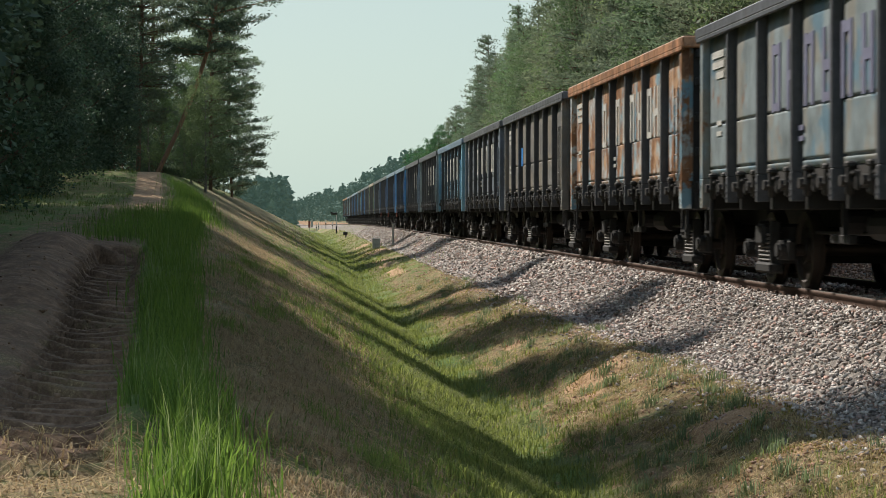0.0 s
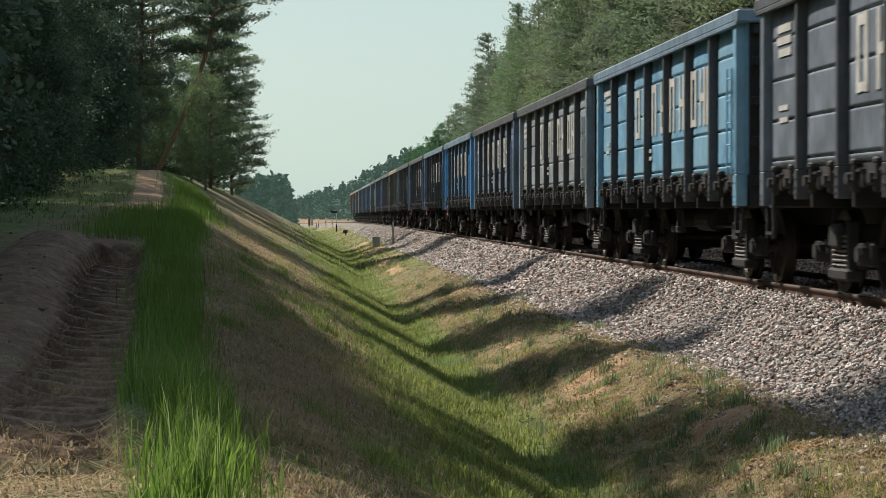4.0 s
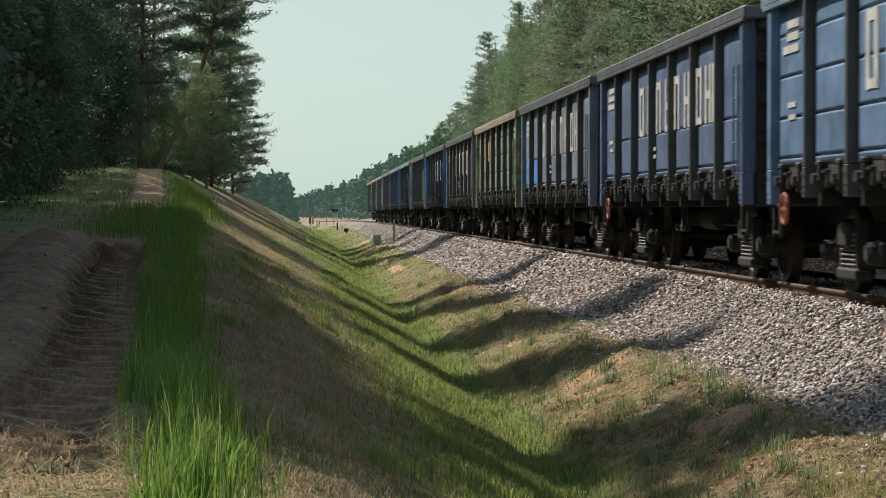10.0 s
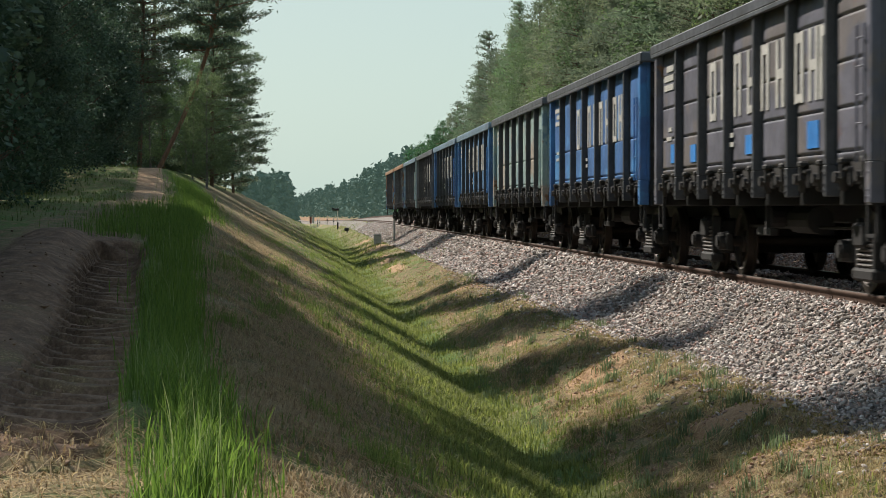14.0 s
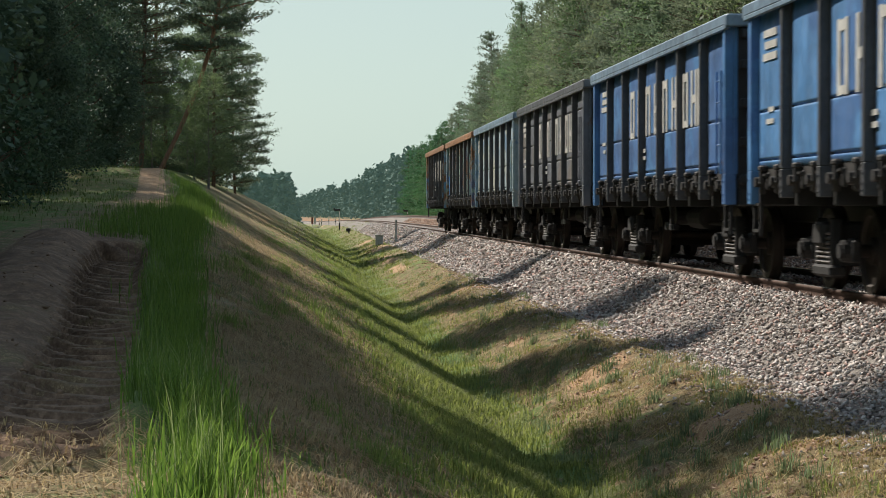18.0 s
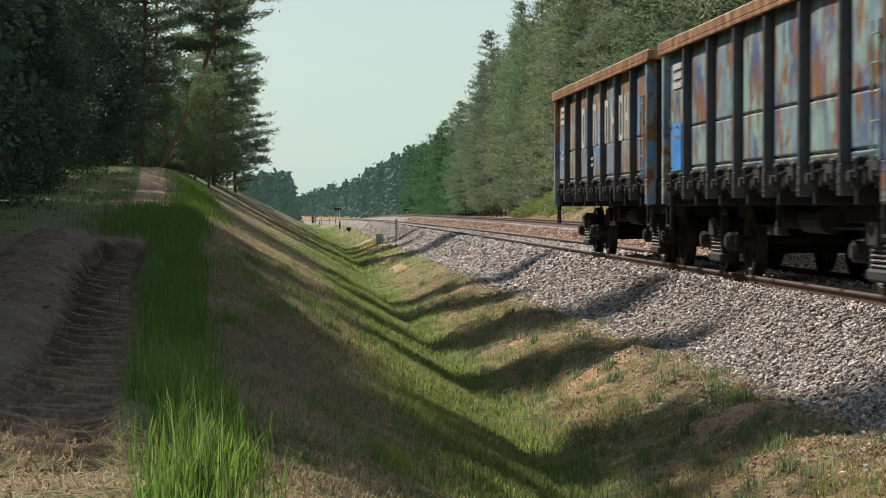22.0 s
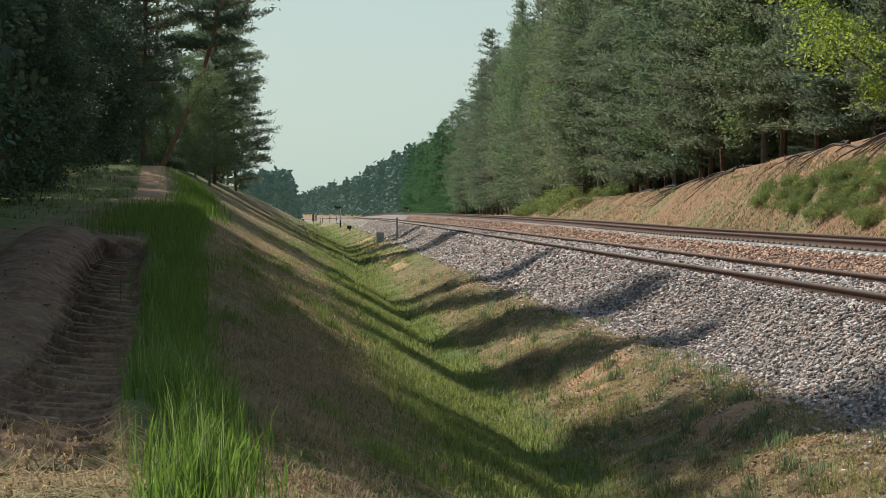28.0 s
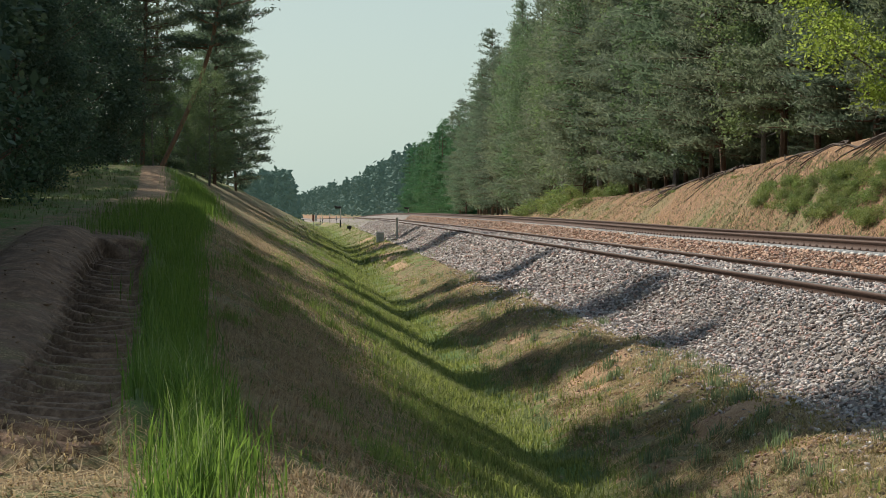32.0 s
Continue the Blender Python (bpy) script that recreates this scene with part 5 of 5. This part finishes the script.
def off_sand(at):
    """Leaves the bare sandy humps free."""
    return at[cover(at[:, 0], at[:, 1])[:, 0] < g.uniform(0.15, 0.75, len(at))]


def off_path(at):
    return at[at[:, 0] > strip_middle(at[:, 1]) + 0.22]


blades("dry_grass", off_path(thin(sown([(9, 24, -7.3, 1.1, 1000), (24, 50, -7.6, 1.4, 420), (50, 110, -8.0, 1.8, 100)], line, g), 0.5, 0.4, -0.6)),
       0.07, 2.8, 0.0035, M_STRAW, "dry straw-coloured grass on the bank", 3)
blades("bank_tufts", off_path(thin(sown([(9, 24, -6.7, 1.1, 240), (24, 45, -7.0, 1.5, 150), (45, 110, -6.9, 1.4, 110)], line, g), 0.6, 2.4, 0.1)),
       0.08, 1.3, 0.004, M_GRASS, "thin green grass on the bank", 8)
blades("slope_grass", off_sand(thin(sown([(13, 30, -3.9, 0.9, 520), (30, 60, -3.9, 0.9, 260), (60, 120, -3.8, 1.0, 60)], line, g), 0.35, 1.4, 0.35)),
       0.10, 1.2, 0.0045, M_GRASS, "green grass tufts below the ballast", 4)
blades("slope_straw", off_sand(thin(sown([(13, 30, -3.4, 1.0, 1100), (30, 60, -3.4, 1.0, 480), (60, 120, -3.4, 1.0, 110)], line, g, True), 0.45, 3.1, -0.4)),
       0.06, 2.8, 0.0035, M_STRAW, "dry grass tufts below the ballast", 5)
clumps = sown([(13.5, 34, -3.6, 1.1, 2.2), (34, 60, -3.6, 1.1, 0.9)], line, g, True)
weeds = np.repeat(clumps, 46, 0)
weeds[:, :2] += g.normal(0, 0.05, (len(weeds), 2))
weeds[:, 2] = land(weeds[:, 0], weeds[:, 1])
blades("weed_tufts", weeds, 0.15, 0.8, 0.004, M_WEED, "blue-green weed tufts on the dry slope", 12)
clumps = off_path(thin(sown([(12, 34, -6.9, 1.2, 2.2), (34, 70, -6.8, 1.3, 1.2)], line, g, True), 1.5, 7.7, -0.3))
tufts = np.repeat(clumps, 60, 0)
tufts[:, :2] += g.normal(0, 0.085, (len(tufts), 2))
tufts[:, 2] = land(tufts[:, 0], tufts[:, 1])
blades("bank_clumps", tufts, 0.14, 0.9, 0.004, M_GRASS, "grass clumps on the cutting's bank", 15)
blades("path_straw", thin(sown([(7.6, 10.9, -0.75, 0.9, 330)], lambda y: -0.1 - 0.05 * y, g, True), 0.3, 2.2, -0.5),
       0.05, 2.6, 0.005, M_STRAW, "trampled straw on the sandy path", 6)
blades("plateau_grass", thin(sown([(38, 48, -3.9, 2.2, 40), (48, 80, -4.2, 2.6, 50)], strip_middle, g, True), 0.5, 1.1, 0.1),
       0.11, 0.9, 0.008, M_GRASS, "shaded grass beside the sandy path", 10)
blades("far_grass", sown([(75, 180, -5.0, 2.4, 14), (180, 320, -5.0, 3.2, 6)], line, g), 0.13, 1.6, 0.02, M_GRASS, "rough green grass in the far ditch", 11)
blades("bank_green", thin(sown([(48, 80, 7.9, 1.4, 260), (80, 150, 8.0, 1.5, 90)], line, g, True), 0.45, 8.3, 0.0), 0.10, 1.4, 0.006, M_WEED, "green weeds on the sandy slope", 16)
blades("bank_grass", thin(sown([(48, 160, 8.2, 1.6, 70)], line, g, True), 0.5, 2.2, 0.0), 0.09, 2.4, 0.006, M_STRAW, "rough dry grass on the sandy slope", 7)

blades("bank_scrub", thin(sown([(48, 75, 8.0, 1.5, 300), (75, 150, 8.0, 1.6, 100)], line, g, True), 0.35, 5.7, -0.15), 0.09, 1.6, 0.006, M_SCRUB, "dead brown heath twigs on the sandy slope", 14)



def litter(name, at, length, width, material, label, seed):
    """Dead stems lying flat and crossed on the ground."""
    g = np.random.default_rng(seed)
    n = len(at)
    a = g.uniform(0, 2 * math.pi, n)
    L, W = (length * g.uniform(0.4, 1.4, n))[:, None] / 2, (width * g.uniform(0.6, 1.4, n))[:, None]
    d = np.stack([np.cos(a), np.sin(a), 0 * a], -1) * L
    side = np.stack([-np.sin(a), np.cos(a), 0 * a], -1) * W
    ends = [at - d, at + d]
    for e in ends:
        e[:, 2] = land(e[:, 0], e[:, 1]) + g.uniform(0.008, 0.045, n)
    v = np.stack([ends[0] - side, ends[0] + side, ends[1] + side, ends[1] - side], 1).reshape(-1, 3)
    me = mesh_from(name, v, np.arange(n * 4).reshape(-1, 4))
    me.materials.append(material)
    return tagged(new(name, me), label, "straw", kind="stuff")


litter("straw_litter", thin(sown([(7.4, 11.3, -0.75, 1.0, 420)], lambda y: -0.1 - 0.05 * y, g, True), 0.25, 3.2, -0.25), 0.17, 0.0028, M_STRAW, "dead straw littered over the sandy path", 21)
litter("slope_litter", thin(sown([(13, 32, -3.5, 1.0, 330), (32, 60, -3.5, 1.0, 130)], line, g, True), 0.3, 5.2, -0.1), 0.15, 0.0035, M_STRAW, "dead stems littered below the ballast", 22)
litter("bank_litter", off_path(thin(sown([(9, 30, -7.2, 1.2, 330), (30, 60, -7.4, 1.4, 120)], line, g, True), 0.35, 6.2, -0.1)), 0.16, 0.0032, M_STRAW, "dead stems littered on the bank", 23)
blades("seed_stalks", thin(sown([(8.6, 14, 0.02, 0.26, 60), (14, 30, 0, 0.3, 22)], strip_middle, g), 0.3, 1.6, -0.3), 0.46, 0.45, 0.0016, M_STALK, "thin seeding grass stalks beside the path", 24)
blades("moss_tufts", thin(sown([(13, 34, -3.15, 0.6, 700), (34, 60, -3.15, 0.6, 300)], line, g, True), 0.7, 8.9, 0.25), 0.035, 1.6, 0.005, M_MOSS, "low yellow-green moss and stonecrop beside the ballast", 25)

# ---------------------------------------------------------------- posts and signals
bm = bmesh.new()
box(bm, -0.05, 0.05, -0.05, 0.05, -0.3, 1.12, 0.012)
marker = tagged(new("marker_post"), "pale concrete marker post beside the ballast", "post")
part("shaft", bm, M_CONCRETE, marker)
bm = bmesh.new()
box(bm, -0.06, 0.06, -0.06, 0.06, 1.12, 1.18, 0.02)
part("cap", bm, M_WHITE, marker)
marker.location = (5.0, 113, float(land(5.0, 113)))
bm = bmesh.new()
box(bm, -0.26, 0.26, -0.2, 0.2, -0.1, 0.62, 0.03)
cabinet = tagged(new("cable_cabinet"), "small whitish trackside cable cabinet", "cabinet")
part("body", bm, M_WHITE, cabinet)
bm = bmesh.new()
box(bm, -0.30, 0.30, -0.24, 0.24, 0.62, 0.70, 0.02)
part("lid", bm, M_WHITE, cabinet)
bm = bmesh.new()
box(bm, -0.2, 0.2, -0.225, -0.2, 0.30, 0.58, 0.01)
part("door", bm, M_CONCRETE, cabinet)
cabinet.scale = (0.8, 0.8, 0.75)
cabinet.location = (4.25, 117, float(land(4.25, 115)))


def signal(x, y, tall):
    s = tagged(new("track_signal"), "slim railway light signal with a black visored head", "signal", "track signals")
    bm = bmesh.new()
    tube(bm, (0, 0, 0.75), (0, 0, tall), 0.05, 0.045, 8)
    part("mast", bm, M_CONCRETE, s)
    bm = bmesh.new()
    box(bm, -0.62, 0.12, -0.12, 0.12, tall - 0.12, tall + 0.16, 0.05)
    box(bm, -0.70, -0.5, -0.18, 0.12, tall + 0.05, tall + 0.24, 0.03)
    part("head", bm, M_DARK, s)
    bm = bmesh.new()
    box(bm, -0.09, 0.09, -0.09, 0.09, -0.3, 0.78, 0.02)
    part("foot", bm, M_DARK, s)
    s.location = (x, y, float(land(x, y)))


signal(4.42, 250, 2.25)
signal(float(line(330)) + 8.5, 330, 1.3)
dwarf = tagged(new("dwarf_signal"), "small black dwarf signal on the ground", "signal")
bm = bmesh.new()
box(bm, -0.2, 0.2, -0.12, 0.12, 0.25, 0.55, 0.05)
part("head", bm, M_DARK, dwarf)
bm = bmesh.new()
tube(bm, (0.05, 0, -0.2), (0.05, 0, 0.27), 0.06, sides=8)
part("foot", bm, M_DARK, dwarf)
dwarf.location = (4.15, 190, float(land(4.15, 190)))
for x, y, tall in ((3.3, 400, 1.5), (3.75, 405, 1.5), (4.9, 385, 1.7), (5.5, 350, 1.1)):
    p = tagged(new("boundary_post"), "slim pale post beside the distant track", "post", "distant posts")
    bm = bmesh.new()
    box(bm, -0.07, 0.07, -0.07, 0.07, -0.3, tall, 0.02)
    part("shaft", bm, M_WHITE if y >= 400 else M_CONCRETE, p)
    bm = bmesh.new()
    box(bm, -0.075, 0.075, -0.075, 0.075, tall * 0.4, tall * 0.6, 0.01)
    part("band", bm, M_DARK, p)
    p.location = (x, y, float(land(x, y)))
board = tagged(new("warning_board"), "red and white warning board at the crossing", "sign")
bm = bmesh.new()
box(bm, -0.42, 0.0, -0.03, 0.03, 0.9, 2.2, 0.01)
part("red_panel", bm, M_RED, board)
bm = bmesh.new()
box(bm, 0.12, 0.5, -0.03, 0.03, 1.0, 2.5, 0.01)
part("white_panel", bm, M_WHITE, board)
bm = bmesh.new()
for x in (-0.2, 0.3):
    box(bm, x - 0.04, x + 0.04, 0.03, 0.1, -0.3, 2.2)
box(bm, -0.3, 0.4, 0.03, 0.08, 1.4, 1.5)
part("frame", bm, M_CONCRETE, board)
board.location = (2.3, 420, float(land(2.3, 420)))

# ---------------------------------------------------------------- what moves


def rear_end(t):
    """Where the train's rear coupling is along the line at t seconds."""
    return 34.45 - 12.508 * (t - 23) - 0.02665 * (t - 23) ** 2


def motions():
    seconds = list(range(33))
    for k, w in enumerate(WAGONS):
        rows = []
        for t in seconds:
            y = rear_end(t) - PITCH_W * (k + 0.5)
            x, z = float(line(y)), float(level(y))
            dx, dz = (float(line(y + 4)) - float(line(y - 4))) / 8, (float(level(y + 4)) - float(level(y - 4))) / 8
            rows.append((t, pose(x, y, z, math.degrees(dz), 0, -math.degrees(dx))))
        walk(w, rows)
    turns = [(i / FPS, math.degrees(rear_end(i / FPS) / WHEEL_R)) for i in range(0, 32 * FPS + 1)]
    for ob, ax in WHEELS:
        walk(ob, [(t, pose(0, ax, WHEEL_R, -a)) for t, a in turns])


motions()
